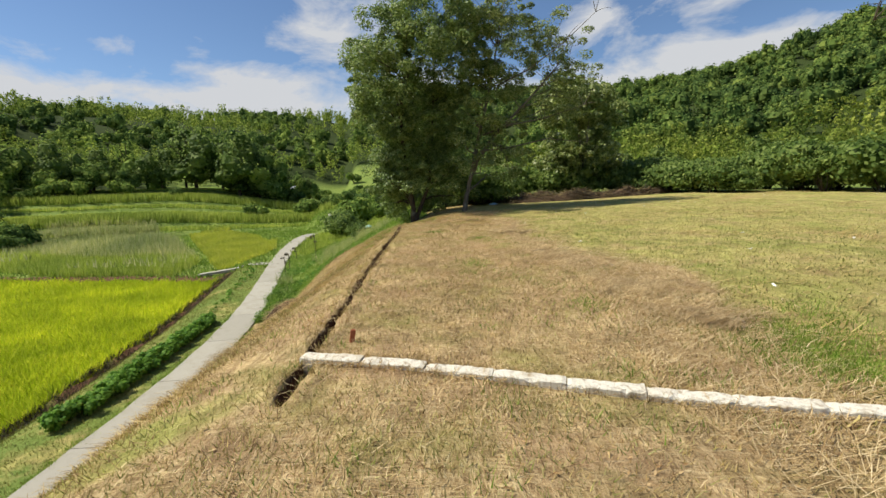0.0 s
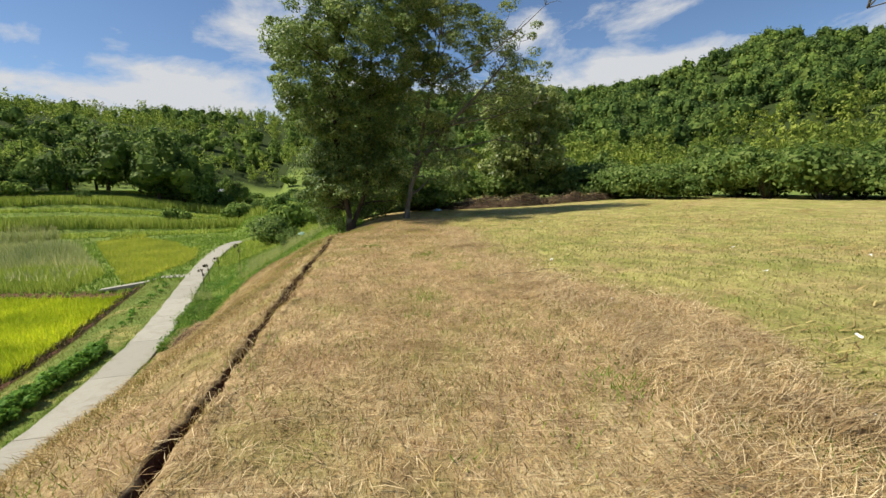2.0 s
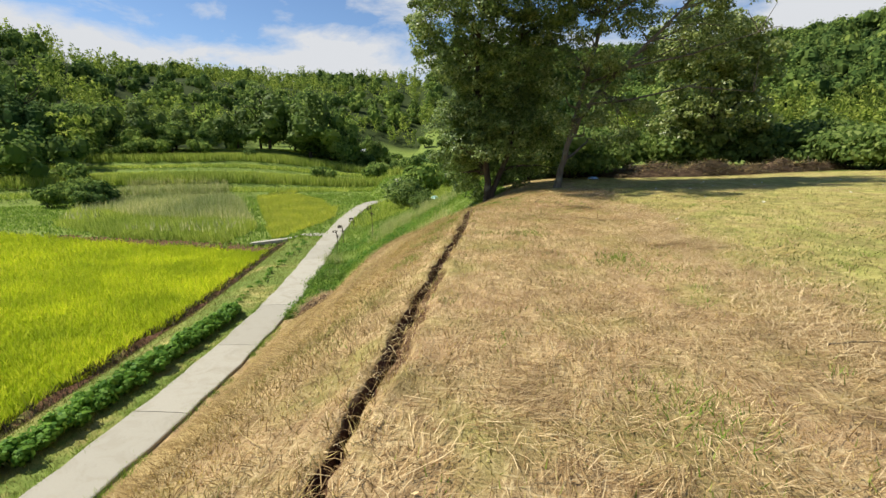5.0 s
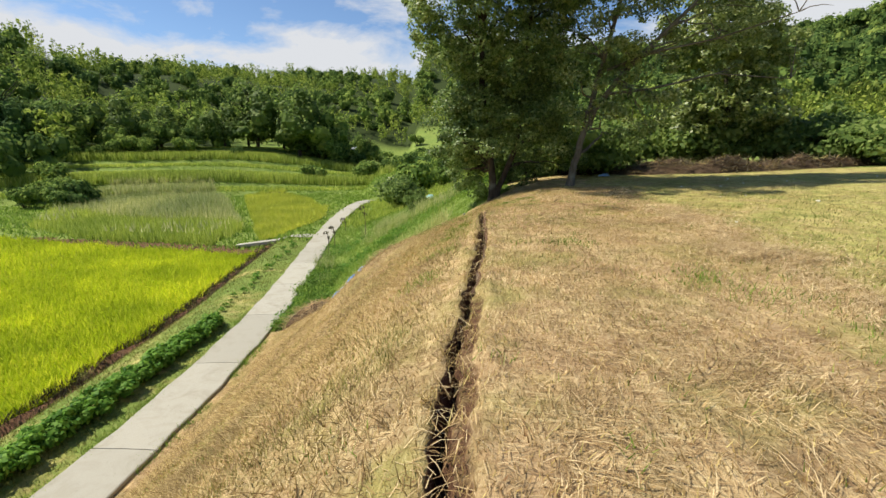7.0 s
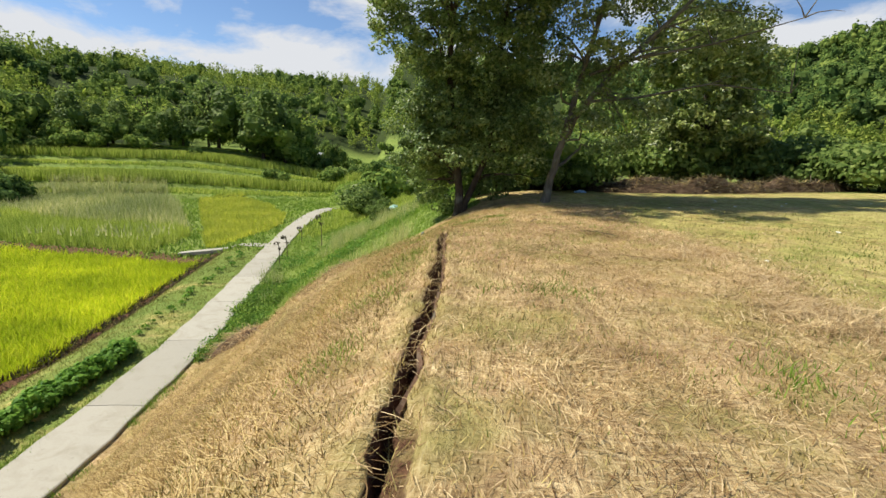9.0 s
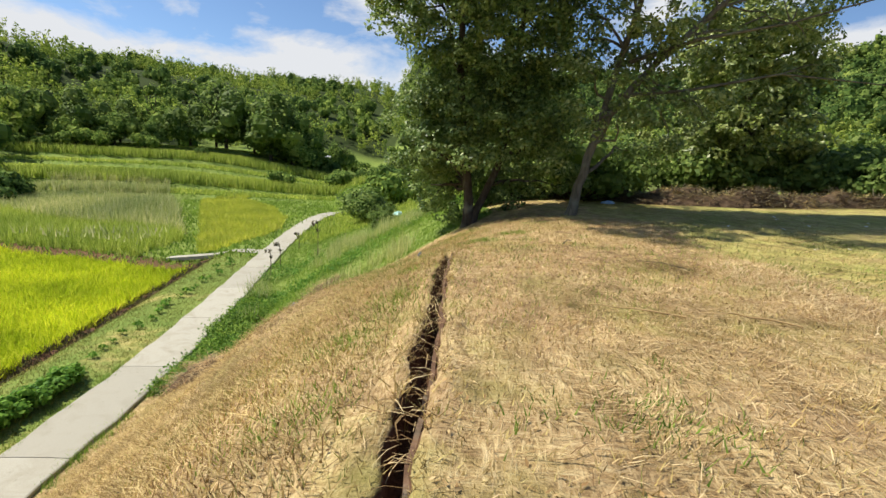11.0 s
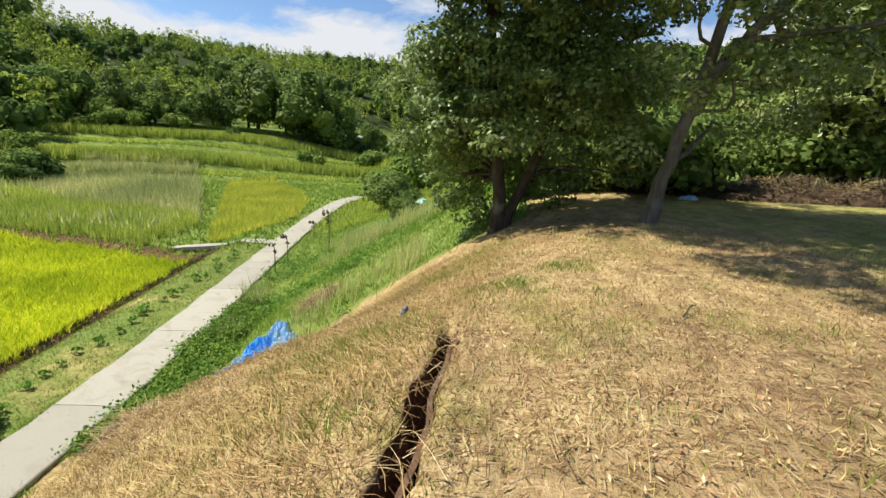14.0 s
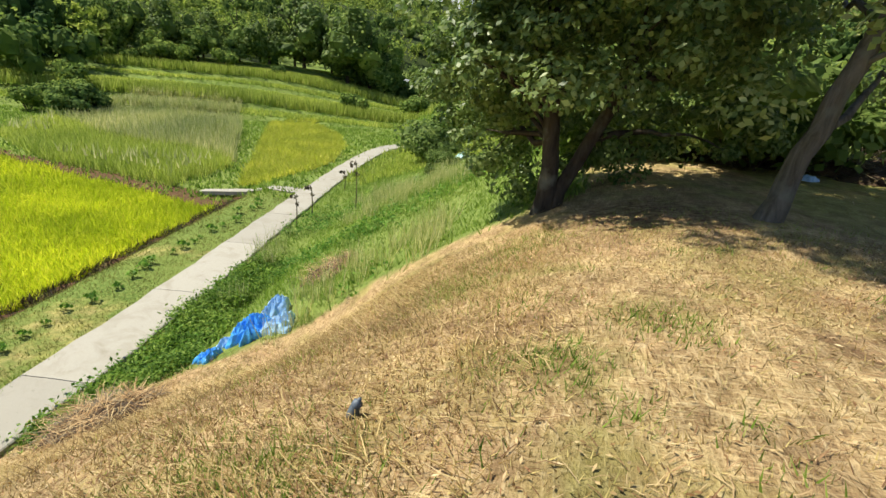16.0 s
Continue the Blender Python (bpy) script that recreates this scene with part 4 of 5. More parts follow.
def grove_tree(label, material, n=1500, radius=5.0, tall=13.0, leaf=0.62):
    ob = thing("grove_tree", pose(0, 0, 0), label, "tree")
    st = [tube([(0, 0, -0.4), (0.1, 0, tall * 0.25), (0, 0.1, tall * 0.6), (0, 0, tall * 0.9)], [0.34, 0.26, 0.16, 0.04], 7)]
    for _ in range(7):
        a = RNG.uniform(0, 6.28)
        st.append(tube(limb_path((0, 0, tall * RNG.uniform(0.2, 0.5)), (radius * 0.7 * math.cos(a), radius * 0.7 * math.sin(a), tall * RNG.uniform(0.5, 0.85)), 0.4, 5, 0.15), np.linspace(0.13, 0.03, 5), 5))
    part("trunk", fast_mesh("trunk", *joined(st), M_BARK, True), None, ob)
    v, f = joined([lumpy_crown(n, 13, radius, tall * 0.92, leaf, leaf * 0.7, 0.15, 0.35), lumpy_crown(n // 2, 9, radius * 1.05, tall * 0.5, leaf, leaf * 0.7, 0.15, 0.35)])
    v[:, 2] += tall * 0.02
    part("crown", fast_mesh("crown", v, f, material), None, ob)
    return ob


GROVE = [grove_tree("tall rounded tree at the edge of the terraces", M_WOOD), grove_tree("broad light-green tree at the edge of the terraces", M_SHRUB, 1500, 5.6, 12.0),
         grove_tree("dark spreading tree at the edge of the terraces", M_WOOD, 1700, 6.0, 10.5)]
for x, y, k, s in ((-80, 127, 1, 1.0), (-73, 131, 1, 1.5), (-67, 134, 0, 1.05), (-61, 131, 1, 1.55), (-56.5, 134, 2, 1.4), (-52, 133, 2, 1.1), (-86, 122, 2, 0.65), (-92, 117, 2, 0.8), (-98, 110, 2, 0.7),
                   (-104, 104, 0, 0.95), (-109, 96, 2, 1.0), (-114, 88, 1, 1.05), (-118, 80, 0, 1.1), (-95, 122, 1, 1.0), (-47.5, 145, 0, 0.8), (-77, 133, 0, 1.1), (-64, 138, 2, 1.3), (-89, 127, 0, 1.1), (-101, 114, 1, 1.1), (-107, 106, 2, 1.2), (-112, 97, 0, 1.2), (-116, 90, 2, 1.2), (-120, 74, 2, 1.3), (-122, 66, 0, 1.3), (-58, 140, 0, 1.2)):
    copy_scaled(GROVE[k], x, y, s, RNG.uniform(0, 360))
for k in GROVE:
    remove_thing(k)


# ---------------------------------------------------------------- fields
def scattered(x0, x1, y0, y1, n, keep):
    x, y = RNG.uniform(x0, x1, n), RNG.uniform(y0, y1, n)
    ok = keep(x, y)
    x, y = x[ok], y[ok]
    return np.stack([x, y, height(x, y)], 1)


def stuff(name, label, category, geo, material):
    return tagged(new(name, fast_mesh(name, *geo, material)), label, category, kind="stuff")


def rice_field(name, label, base, tall, material, per=5, width=0.07):
    c = np.repeat(base, per, 0) + RNG.normal(0, 0.10, (len(base) * per, 3)) * [1, 1, 0]
    stuff(name, label, "rice", blades(c, tall * (1 + 0.08 * rough_wave(c[:, 0], c[:, 1], 3.0, 2)), width, 1.0), material)


near_p1 = lambda x, y: in_paddy_1(x, y) & (x > -34)
rice_field("rice_crop", "dense yellow-green ripening rice in the large paddy", np.concatenate([
    scattered(-34, -12, 8, 48, 46000, near_p1), scattered(-70, -34, 10, 52, 22000, in_paddy_1)]), 0.6, M_RICE, 5, 0.115)
rice_field("rice_crop", "ripening rice in the small curved paddy", scattered(-51, -21, 49, 93, 26000, lambda x, y: inside(PADDY_2, x, y)), 0.55, M_RICE2, 4, 0.10)
reeds = scattered(-78, -27, 46, 97, 30000, lambda x, y: inside(REEDS, x, y))
front = reeds[:, 1] - 47 + 0.32 * (reeds[:, 0] + 28) + 4 * rough_wave(reeds[:, 0], reeds[:, 1], 7, 3) < 6.5
c = np.repeat(reeds[~front], 4, 0) + RNG.normal(0, 0.2, (int((~front).sum()) * 4, 3)) * [1, 1, 0]
stuff("reed_bed", "tall pale reeds and weeds on a fallow plot", "reeds", blades(c, 1.15 + 0.5 * rough_wave(c[:, 0], c[:, 1], 4, 2) + 0.9 * np.exp(-((c[:, 0] + 43) / 7) ** 2 - ((c[:, 1] - 67) / 9) ** 2), 0.10, 0.5), M_REED)
c = np.repeat(reeds[front], 5, 0) + RNG.normal(0, 0.2, (int(front.sum()) * 5, 3)) * [1, 1, 0]
stuff("tall_grass", "tall yellow-green grass on a fallow plot", "grass", blades(c, 0.95 + 0.3 * rough_wave(c[:, 0], c[:, 1], 4, 2), 0.08, 0.6), M_TALL)


def on_terrace(x, y):
    d = -0.5 * x + 0.866 * y + 4 * wave(x, y, 30, 1)
    s = (d - 99) / 7.6
    az = np.degrees(np.arctan2(x, y - 10))
    return (s > 0.0) & (s < 6.6) & ((s - np.floor(s)) > 0.2) & (az > -66) & (x < at_y(_ROAD_X, y) - 2.5)


crop = scattered(-150, -20, 40, 165, 190000, on_terrace)
step = np.floor((-0.5 * crop[:, 0] + 0.866 * crop[:, 1] + 4 * wave(crop[:, 0], crop[:, 1], 30, 1) - 99) / 7.6)
lofty = np.isin(step, (1, 4))
stuff("terrace_crop", "tall green crop in two long bands on low terraces across the valley", "crop", blades(np.repeat(crop[lofty], 2, 0) + RNG.normal(0, 0.35, (2 * int(lofty.sum()), 3)) * [1, 1, 0], 1.75, 0.22, 0.4), M_TERRACE)
stuff("terrace_grass", "low green growth on the terraces across the valley", "grass", blades(crop[~lofty], 0.55, 0.28, 0.9), M_TALL)


# ---------------------------------------------------------------- kerb of cast blocks
def block_mesh(length, seed):
    """A worn concrete block: chipped arrises, a sagging top and rough ends."""
    rnd = random.Random(seed)
    bm = bmesh.new()
    n = 16
    rings = []
    for i in range(n + 1):
        x = -length / 2 + length * i / n
        chip = 0.006 + (0.022 * rnd.random() ** 2 if rnd.random() < 0.45 else 0.0)
        back = 0.006 + 0.014 * rnd.random() ** 2
        sag = 0.006 * math.sin(x * 7 + seed) + rnd.uniform(-0.003, 0.003)
        w = 0.0675 + rnd.uniform(-0.002, 0.002)
        pull = 0.008 if i in (0, n) else 0.0
        rings.append([bm.verts.new((x, y, z)) for y, z in (
            (-w, -0.11), (-w - 0.002, 0.06), (-w + pull, 0.11 - chip - pull + sag), (-w + chip, 0.11 - pull + sag),
            (w - back, 0.11 - pull + sag), (w, 0.11 - back + sag), (w, -0.11))])
    for p, q in zip(rings, rings[1:]):
        for j in range(7):
            bm.faces.new((p[j], q[j], q[(j + 1) % 7], p[(j + 1) % 7]))
    bm.faces.new(rings[0])
    bm.faces.new(rings[-1][::-1])
    bmesh.ops.recalc_face_normals(bm, faces=bm.faces)
    return bm


def build_kerb():
    kerb = thing("kerb", pose(-1.36, 7.72, float(height(-0.8, 7.7))), "row of worn pale concrete edging blocks sunk in the field", "kerb")
    run = Vector((0.977, -0.213, 0)).normalized()
    base = float(height(-0.8, 7.7))
    along = [run * (0.02 + 0.3 + 0.606 * i) for i in range(11)]
    level = np.convolve(np.pad([float(height(-1.36 + c.x, 7.76 + c.y)) - base for c in along], 2, mode="edge"), np.ones(5) / 5, "valid")
    for i, c in enumerate(along):
        b = part("block", block_mesh(0.6, i), M_KERB, kerb)
        b.matrix_basis = pose(c.x, c.y + 0.004 * math.sin(i * 2.1), float(level[i]) - 0.05 + 0.004 * math.sin(i * 2.3), 6 + 1.5 * math.sin(i * 1.7), 0.5 * math.sin(i * 2.9), math.degrees(math.atan2(run.y, run.x)) + 0.6 * math.sin(i * 3.1))


build_kerb()


# ---------------------------------------------------------------- cut straw, stubble and grass
def plateau(x, y):
    return (x > at_y(_CREST, y) - 0.3) & (np.abs(x - ditch_x(y)) > ditch_half(y) + 0.02)


def dry_part(x, y):
    o, l, s = ground_masks(x, y)
    return (RNG.uniform(0, 1, len(x)) > np.maximum(o * 0.93, l) + 0.02) & ((np.abs(x - ditch_x(y)) > ditch_half(y) - 0.01) | (y > 24.7) | (y < 6.8)) & (x > at_y(_ROAD_X, y) + 1.0)


def lift(b, up):
    b[:, 2] += up
    return b


def near_kerb(b):
    d = (b[:, 0] + 1.36) * 0.213 + (b[:, 1] - 7.72) * 0.977
    return b[np.abs(d) > 0.16] if len(b) else b


near = lift(near_kerb(scattered(-5, 6.5, 2.0, 31, 170000, lambda x, y: dry_part(x, y) & (RNG.uniform(0, 1, len(x)) < np.where(y + 0.22 * x < 7.4, 0.42, 1.0)) & (1.3 * rough_wave(x, y, 1.0, 21) + RNG.normal(0, 0.25, len(x)) > -0.12) & (RNG.uniform(0, 1, len(x)) > 0.6 * bare_patches(x, y)))), 0.012)
stuff("cut_straw", "cut dry straw strewn over the mown field", "straw", straws(near[near[:, 1] < 21.5], 0.12, 0.0040, 0.16, 0.3, 1.9), M_STRAW)
stuff("straw_chaff", "short brown straw chaff trodden into the earth near the trees", "straw", straws(near[near[:, 1] >= 21.5], 0.10, 0.0046, 0.2), M_CHAFF)
swath = lift(scattered(1.2, 5.5, 5, 24, 56000, lambda x, y: dry_part(x, y) & (np.abs(x - 2.6 + 0.08 * (y - 12) + 0.5 * wave(x, y, 2.2, 4)) < 0.8)), 0.03)
stuff("straw_swath", "raked line of long pale straw along the green edge", "straw", straws(swath, 0.24, 0.0042, 0.2, 0.6, 1.1), M_PALE)
bank = lift(scattered(-11.5, -2.0, 1, 32, 72000, lambda x, y: dry_part(x, y) & (x < at_y(_CREST, y) + 0.4)), 0.012)
stuff("bank_straw", "cut dry straw lying down the bank", "straw", straws(bank, 0.15, 0.0054, 0.2, math.pi * 0.86, 1.0), M_BANK)
short = near_kerb(scattered(-4.5, 6, 2, 30, 150000, lambda x, y: dry_part(x, y) & (RNG.uniform(0, 1, len(x)) > 0.6 * bare_patches(x, y))))
stuff("stubble", "short dry grass stubble on the field", "stubble", blades(short, 0.05, 0.007, 1.2), M_STUBBLE)
short = scattered(-11, -2.4, 5, 31, 90000, lambda x, y: dry_part(x, y) & (x < at_y(_CREST, y) + 0.4))
stuff("bank_stubble", "short dry grass stubble on the bank", "stubble", blades(short, 0.06, 0.010, 1.0), M_STUBBLE)
young = scattered(-4.6, 5.5, 2.5, 29, 60000, lambda x, y: dry_part(x, y) & (rough_wave(x, y, 1.6, 44) + 0.5 * rough_wave(x, y, 0.4, 45) > 0.42))
stuff("young_shoots", "patches of yellow-green shoots growing through the straw", "grass", blades(near_kerb(young), 0.07, 0.008, 1.0), M_LAWN)


def tussocks(centres, per, spread, high, length, width, heading, fan):
    """Straw combed into loose bunches that stand a little off the ground."""
    off = RNG.normal(0, 1, (len(centres) * per, 2)) * np.repeat(RNG.uniform(0.5, 1.4, (len(centres), 1)) * spread, per, 0)
    p = np.repeat(centres, per, 0)
    p[:, :2] += off
    p[:, 2] = height(p[:, 0], p[:, 1]) + 0.015 + high * RNG.uniform(0.1, 1, len(p)) * np.exp(-((off / spread) ** 2).sum(1) / 2)
    turn = np.repeat(heading + RNG.normal(0, fan, len(centres)), per)
    return straws(p, length, width, 0.16, turn, 0.45)


bunches = near_kerb(scattered(-1.2, 5.2, 7.9, 22, 1100, lambda x, y: dry_part(x, y) & (rough_wave(x, y, 1.3, 61) > -0.1)))
stuff("straw_bunches", "loose bunches of combed pale straw on the field", "straw", tussocks(bunches, 38, 0.15, 0.04, 0.15, 0.0036, 0.3, 0.9), M_STRAW)
bunches = scattered(-7.5, -2.6, 4, 30, 900, lambda x, y: dry_part(x, y) & (x < at_y(_CREST, y) + 0.3) & (rough_wave(x, y, 1.3, 62) > -0.1))
stuff("bank_bunches", "combed bunches of brown straw down the bank", "straw", tussocks(bunches, 30, 0.14, 0.045, 0.165, 0.0048, 2.7, 0.5), M_BANK)
ridge = np.concatenate([np.stack([cx + RNG.normal(0, sx, 60), cy + RNG.normal(0, sy, 60), np.zeros(60)], 1) for cx, cy, sx, sy in ((2.75, 10.3, 0.35, 0.3), (1.65, 18.4, 0.35, 0.3), (2.3, 13.2, 0.3, 0.7), (3.1, 8.9, 0.3, 0.3))])
stuff("straw_heaps", "raised heaps of raked straw on the field", "straw", tussocks(ridge, 30, 0.14, 0.10, 0.26, 0.0042, 0.4, 0.7), M_PALE)
streaks = scattered(2.2, 24, 5, 38, 1500, lambda x, y: (ground_masks(x, y)[0] > 0.5) & (rough_wave(x, y, 2.2, 63) > 0.05))
stuff("lawn_streaks", "thin combed streaks of dry straw on the short grass", "straw", tussocks(streaks, 16, 0.28, 0.03, 0.34, 0.012, 0.1, 0.25), M_STUBBLE)
spots = np.concatenate([np.stack([cx + RNG.normal(0, sx, k), cy + RNG.normal(0, sy, k)], 1) for cx, cy, sx, sy, k in (
    (3.55, 8.2, 0.42, 0.3, 2200), (3.5, 7.6, 0.3, 0.25, 1500), (-3.6, 24.8, 0.45, 0.4, 1500), (-2.76, 21.5, 0.25, 0.4, 420), (-2.1, 26.15, 0.14, 0.12, 110), (0.95, 16.5, 0.3, 0.25, 160), (-1.75, 25.6, 0.1, 0.1, 60), (-2.5, 27.2, 0.3, 0.2, 160), (-3.3, 28.5, 0.35, 0.5, 800), (-4.7, 26.8, 0.3, 0.45, 420), (-2.9, 29.8, 0.3, 0.4, 600), (-2.75, 21.0, 0.12, 0.5, 160))])
spots = np.concatenate([spots, height(spots[:, 0], spots[:, 1])[:, None]], 1)
stuff("green_patches", "patches of fresh green grass in the mown field", "grass", blades(near_kerb(spots), 0.08, 0.009, 1.1), M_GRASS)
young = scattered(-8, -2.4, 4, 30, 60000, lambda x, y: dry_part(x, y) & (x < at_y(_CREST, y) + 0.4) & (rough_wave(x, y, 1.3, 47) + 0.5 * rough_wave(x, y, 0.4, 48) > 0.36))
stuff("bank_shoots", "patches of green shoots growing through straw on the bank", "grass", blades(young, 0.09, 0.009, 1.0), M_LAWN)
front = near_kerb(scattered(-3.2, 6.5, 2.2, 7.8, 30000, lambda x, y: (y + 0.22 * x < 7.4) & (rough_wave(x, y, 0.9, 87) + RNG.normal(0, 0.3, len(x)) > -0.05)))
stuff("matted_grass", "matted short grass, half dry and half green, in front of the kerb", "grass", blades(front, 0.05, 0.008, 1.6), M_LAWN)
flecks = lift(scattered(2, 26, 4, 38, 18000, lambda x, y: ground_masks(x, y)[0] > 0.5), 0.01)
stuff("lawn_straw", "thin straw left on the short grass", "straw", straws(flecks, 0.22, 0.010, 0.1), M_STRAW)
lawn = scattered(1.5, 16, 3, 32, 90000, lambda x, y: (ground_masks(x, y)[0] > RNG.uniform(0.2, 0.7, len(x))) & (RNG.uniform(0, 1, len(x)) > 0.05 * np.hypot(x, y - 12) - 0.1))
stuff("short_grass", "short yellow-green grass of the field", "grass", blades(lawn, 0.045, 0.016, 0.9), M_LAWN)


t = RNG.uniform(0, 6.7, 2600)
o = np.where(RNG.uniform(0, 1, 2600) < 0.62, RNG.normal(0.105, 0.03, 2600), RNG.normal(-0.12, 0.025, 2600))
lip = np.stack([-1.36 + 0.977 * t + 0.213 * o, 7.74 - 0.213 * t + 0.977 * o], 1)
lip = lip[rough_wave(lip[:, 0], lip[:, 1], 0.5, 81) + RNG.normal(0, 0.3, len(lip)) > -0.15]
lip = np.concatenate([lip, (height(lip[:, 0], lip[:, 1]) + 0.025)[:, None]], 1)
stuff("kerb_straw", "dry grass and straw hanging over the kerb blocks", "straw", straws(lip, 0.16, 0.0045, 0.25), M_STRAW)
stuff("kerb_grass", "short dry grass standing along the kerb", "grass", blades(lip - [0, 0, 0.025], 0.085, 0.007, 0.9), M_STUBBLE)
longer = lift(near_kerb(scattered(-4.6, 5.5, 4, 29, 2600, lambda x, y: dry_part(x, y) & (rough_wave(x, y, 2.0, 83) > 0.05) & (y > 8))), 0.03)
stuff("long_straw", "long pale stalks lying singly on the mown field", "straw", straws(longer, 0.3, 0.0048, 0.05, 2.6, 1.3), M_STRAW)


def tuft_field(spots, n, spread, tall, width, lean=0.7):
    c = np.repeat(spots, n, 0)
    c[:, :2] += RNG.normal(0, spread, (len(c), 2))
    c[:, 2] = height(c[:, 0], c[:, 1])
    return blades(c, tall, width, lean)


# small green tufts in the cut field
tufts = scattered(-3.4, 5, 3, 29, 150, lambda x, y: plateau(x, y))
patch = np.array([(4.0, 8.3), (4.4, 8.7), (4.9, 8.2), (3.7, 8.8), (4.3, 9.2), (1.9, 9.6), (0.6, 12.6), (2.1, 7.3), (1.2, 5.2), (-0.4, 5.0), (-0.6, 4.7), (0.6, 17.2), (-0.9, 19.0), (-2.7, 19.2), (-2.9, 20.3), (-2.75, 17.6), (-2.2, 26.1), (-1.3, 26.8), (-2.9, 23.0)])
patch = np.concatenate([np.repeat(patch, 3, 0) + RNG.normal(0, 0.16, (len(patch) * 3, 2)), np.zeros((len(patch) * 3, 1))], 1)
stuff("grass_tuft", "green grass regrowing in tufts through the straw", "grass", joined([tuft_field(tufts, 24, 0.11, 0.07, 0.010, 1.0), tuft_field(patch, 70, 0.17, 0.07, 0.011, 1.0)]), M_GRASS)
rim = scattered(-3.5, -1.0, 6.9, 25, 2600, lambda x, y: (np.abs(np.abs(x - ditch_x(y)) - ditch_half(y) - 0.04) < 0.05))
stuff("ditch_grass", "dry grass hanging over the ditch edges", "grass", tuft_field(rim, 8, 0.03, 0.10, 0.008, 1.5), M_STUBBLE)


over = lift(scattered(-3.2, -1.0, 6.9, 25, 5200, lambda x, y: np.abs(x - ditch_x(y)) < ditch_half(y) + 0.10), 0.0)
over[:, 2] = height(over[:, 0] + 0.3, over[:, 1]) - RNG.uniform(0.0, 0.12, len(over))
stuff("ditch_straw", "loose straw fallen across the ditch", "straw", straws(over, 0.2, 0.005, 0.3), M_STRAW)
fallen = lift(near_kerb(scattered(-9.5, 5, 3, 30, 42000, lambda x, y: dry_part(x, y) & (RNG.uniform(0, 1, len(x)) < 0.25 + 0.75 * smooth_step(19, 26, y) + 0.5 * rough_wave(x, y, 1.6, 41)))), 0.02)
stuff("leaf_litter", "withered leaves and chaff lying on the field", "leaf litter", leaf_quads(fallen, unit(RNG.normal(0, 0.45, (len(fallen), 3)) + [0, 0, 1]), 0.042, 0.015), M_LITTER)


chips = lift(scattered(-6.5, 4.5, 22.3, 29.5, 11000, lambda x, y: dry_part(x, y) & (rough_wave(x, y, 1.1, 91) + RNG.normal(0, 0.3, len(x)) > -0.1)), 0.022)
stuff("stalk_chips", "chopped pale and red-brown stalk chips near the trees", "leaf litter", leaf_quads(chips, unit(RNG.normal(0, 0.4, (len(chips), 3)) + [0, 0, 1]), 0.05, 0.012), M_CHIP)


shoots = scattered(-9, 5, 3, 31, 60000, lambda x, y: dry_part(x, y) & (rough_wave(x, y, 1.9, 51) + RNG.normal(0, 0.15, len(x)) > 0.30 - 0.2 * smooth_step(20, 23, y)))
stuff("green_shoots", "yellow-green shoots coming up through the straw in patches", "grass", blades(shoots, 0.06, 0.010, 1.0), M_SHOOT)


def green_bank(x, y):
    clear = (np.hypot(x + 9.4, y - 31.9) > 1.25) & (np.hypot(x + 9.9, y - 28.5) > 1.1)
    return clear & (ground_masks(x, y)[1] > RNG.uniform(0.3, 0.8, len(x))) & (x > at_y(_ROAD_X, y) + 0.85) & (x < at_y(_CREST, y) + 0.5)


weeds = scattered(-22, -2, 10, 66, 26000, green_bank)
tall = 0.12 + 0.20 * np.clip(rough_wave(weeds[:, 0], weeds[:, 1], 2.6, 5) + 0.3, 0, 1)
c = np.repeat(weeds, 5, 0)
c[:, :2] += RNG.normal(0, 0.13, (len(c), 2))
c[:, 2] = height(c[:, 0], c[:, 1])
stuff("bank_grass", "uncut green grass and weeds on the lower bank", "grass", blades(c, np.repeat(tall, 5), 0.032, 1.1), M_GRASS)
pale = scattered(-17, -5, 31, 50, 900, lambda x, y: green_bank(x, y) & (rough_wave(x, y, 2.4, 31) > 0.12))
stuff("tall_weeds", "tall pale seeding weeds on the bank", "weeds", tuft_field(pale, 22, 0.14, 0.75, 0.022, 0.45), M_REED)


leafy_spots = scattered(-17, -4, 20, 48, 2600, lambda x, y: green_bank(x, y) & (rough_wave(x, y, 1.8, 71) + 0.25 * smooth_step(3.0, 1.0, x - at_y(_ROAD_X, y)) > 0.12))
c = np.repeat(leafy_spots, 16, 0) + RNG.normal(0, 1, (len(leafy_spots) * 16, 3)) * [0.16, 0.16, 0.07] + [0, 0, 0.17]
stuff("bank_weeds", "low dark broad-leaved weeds on the lower bank", "weeds", leaf_quads(c, unit(RNG.normal(0, 0.5, (len(c), 3)) + [0, 0, 1.0]), 0.11, 0.075, 0.2), M_BEAN)


strip = scattered(-14.5, -8, 28.0, 38, 4600, lambda x, y: (rough_wave(x, y, 1.1, 95) + RNG.normal(0, 0.2, len(x)) > -0.12) & (np.abs(x - at_y(_ROAD_X, y) - 1.75 - 0.5 * rough_wave(x, y, 1.5, 93)) < 0.8) & (np.hypot(x + 9.1, y - 31.7) > 0.75) & (np.hypot(x + 9.9, y - 28.5) > 0.9))
c = np.repeat(strip, 22, 0) + RNG.normal(0, 1, (len(strip) * 22, 3)) * [0.15, 0.15, 0.09]
c[:, 2] += 0.16 + 0.16 * np.clip(rough_wave(c[:, 0], c[:, 1], 0.8, 94), -0.6, 1)
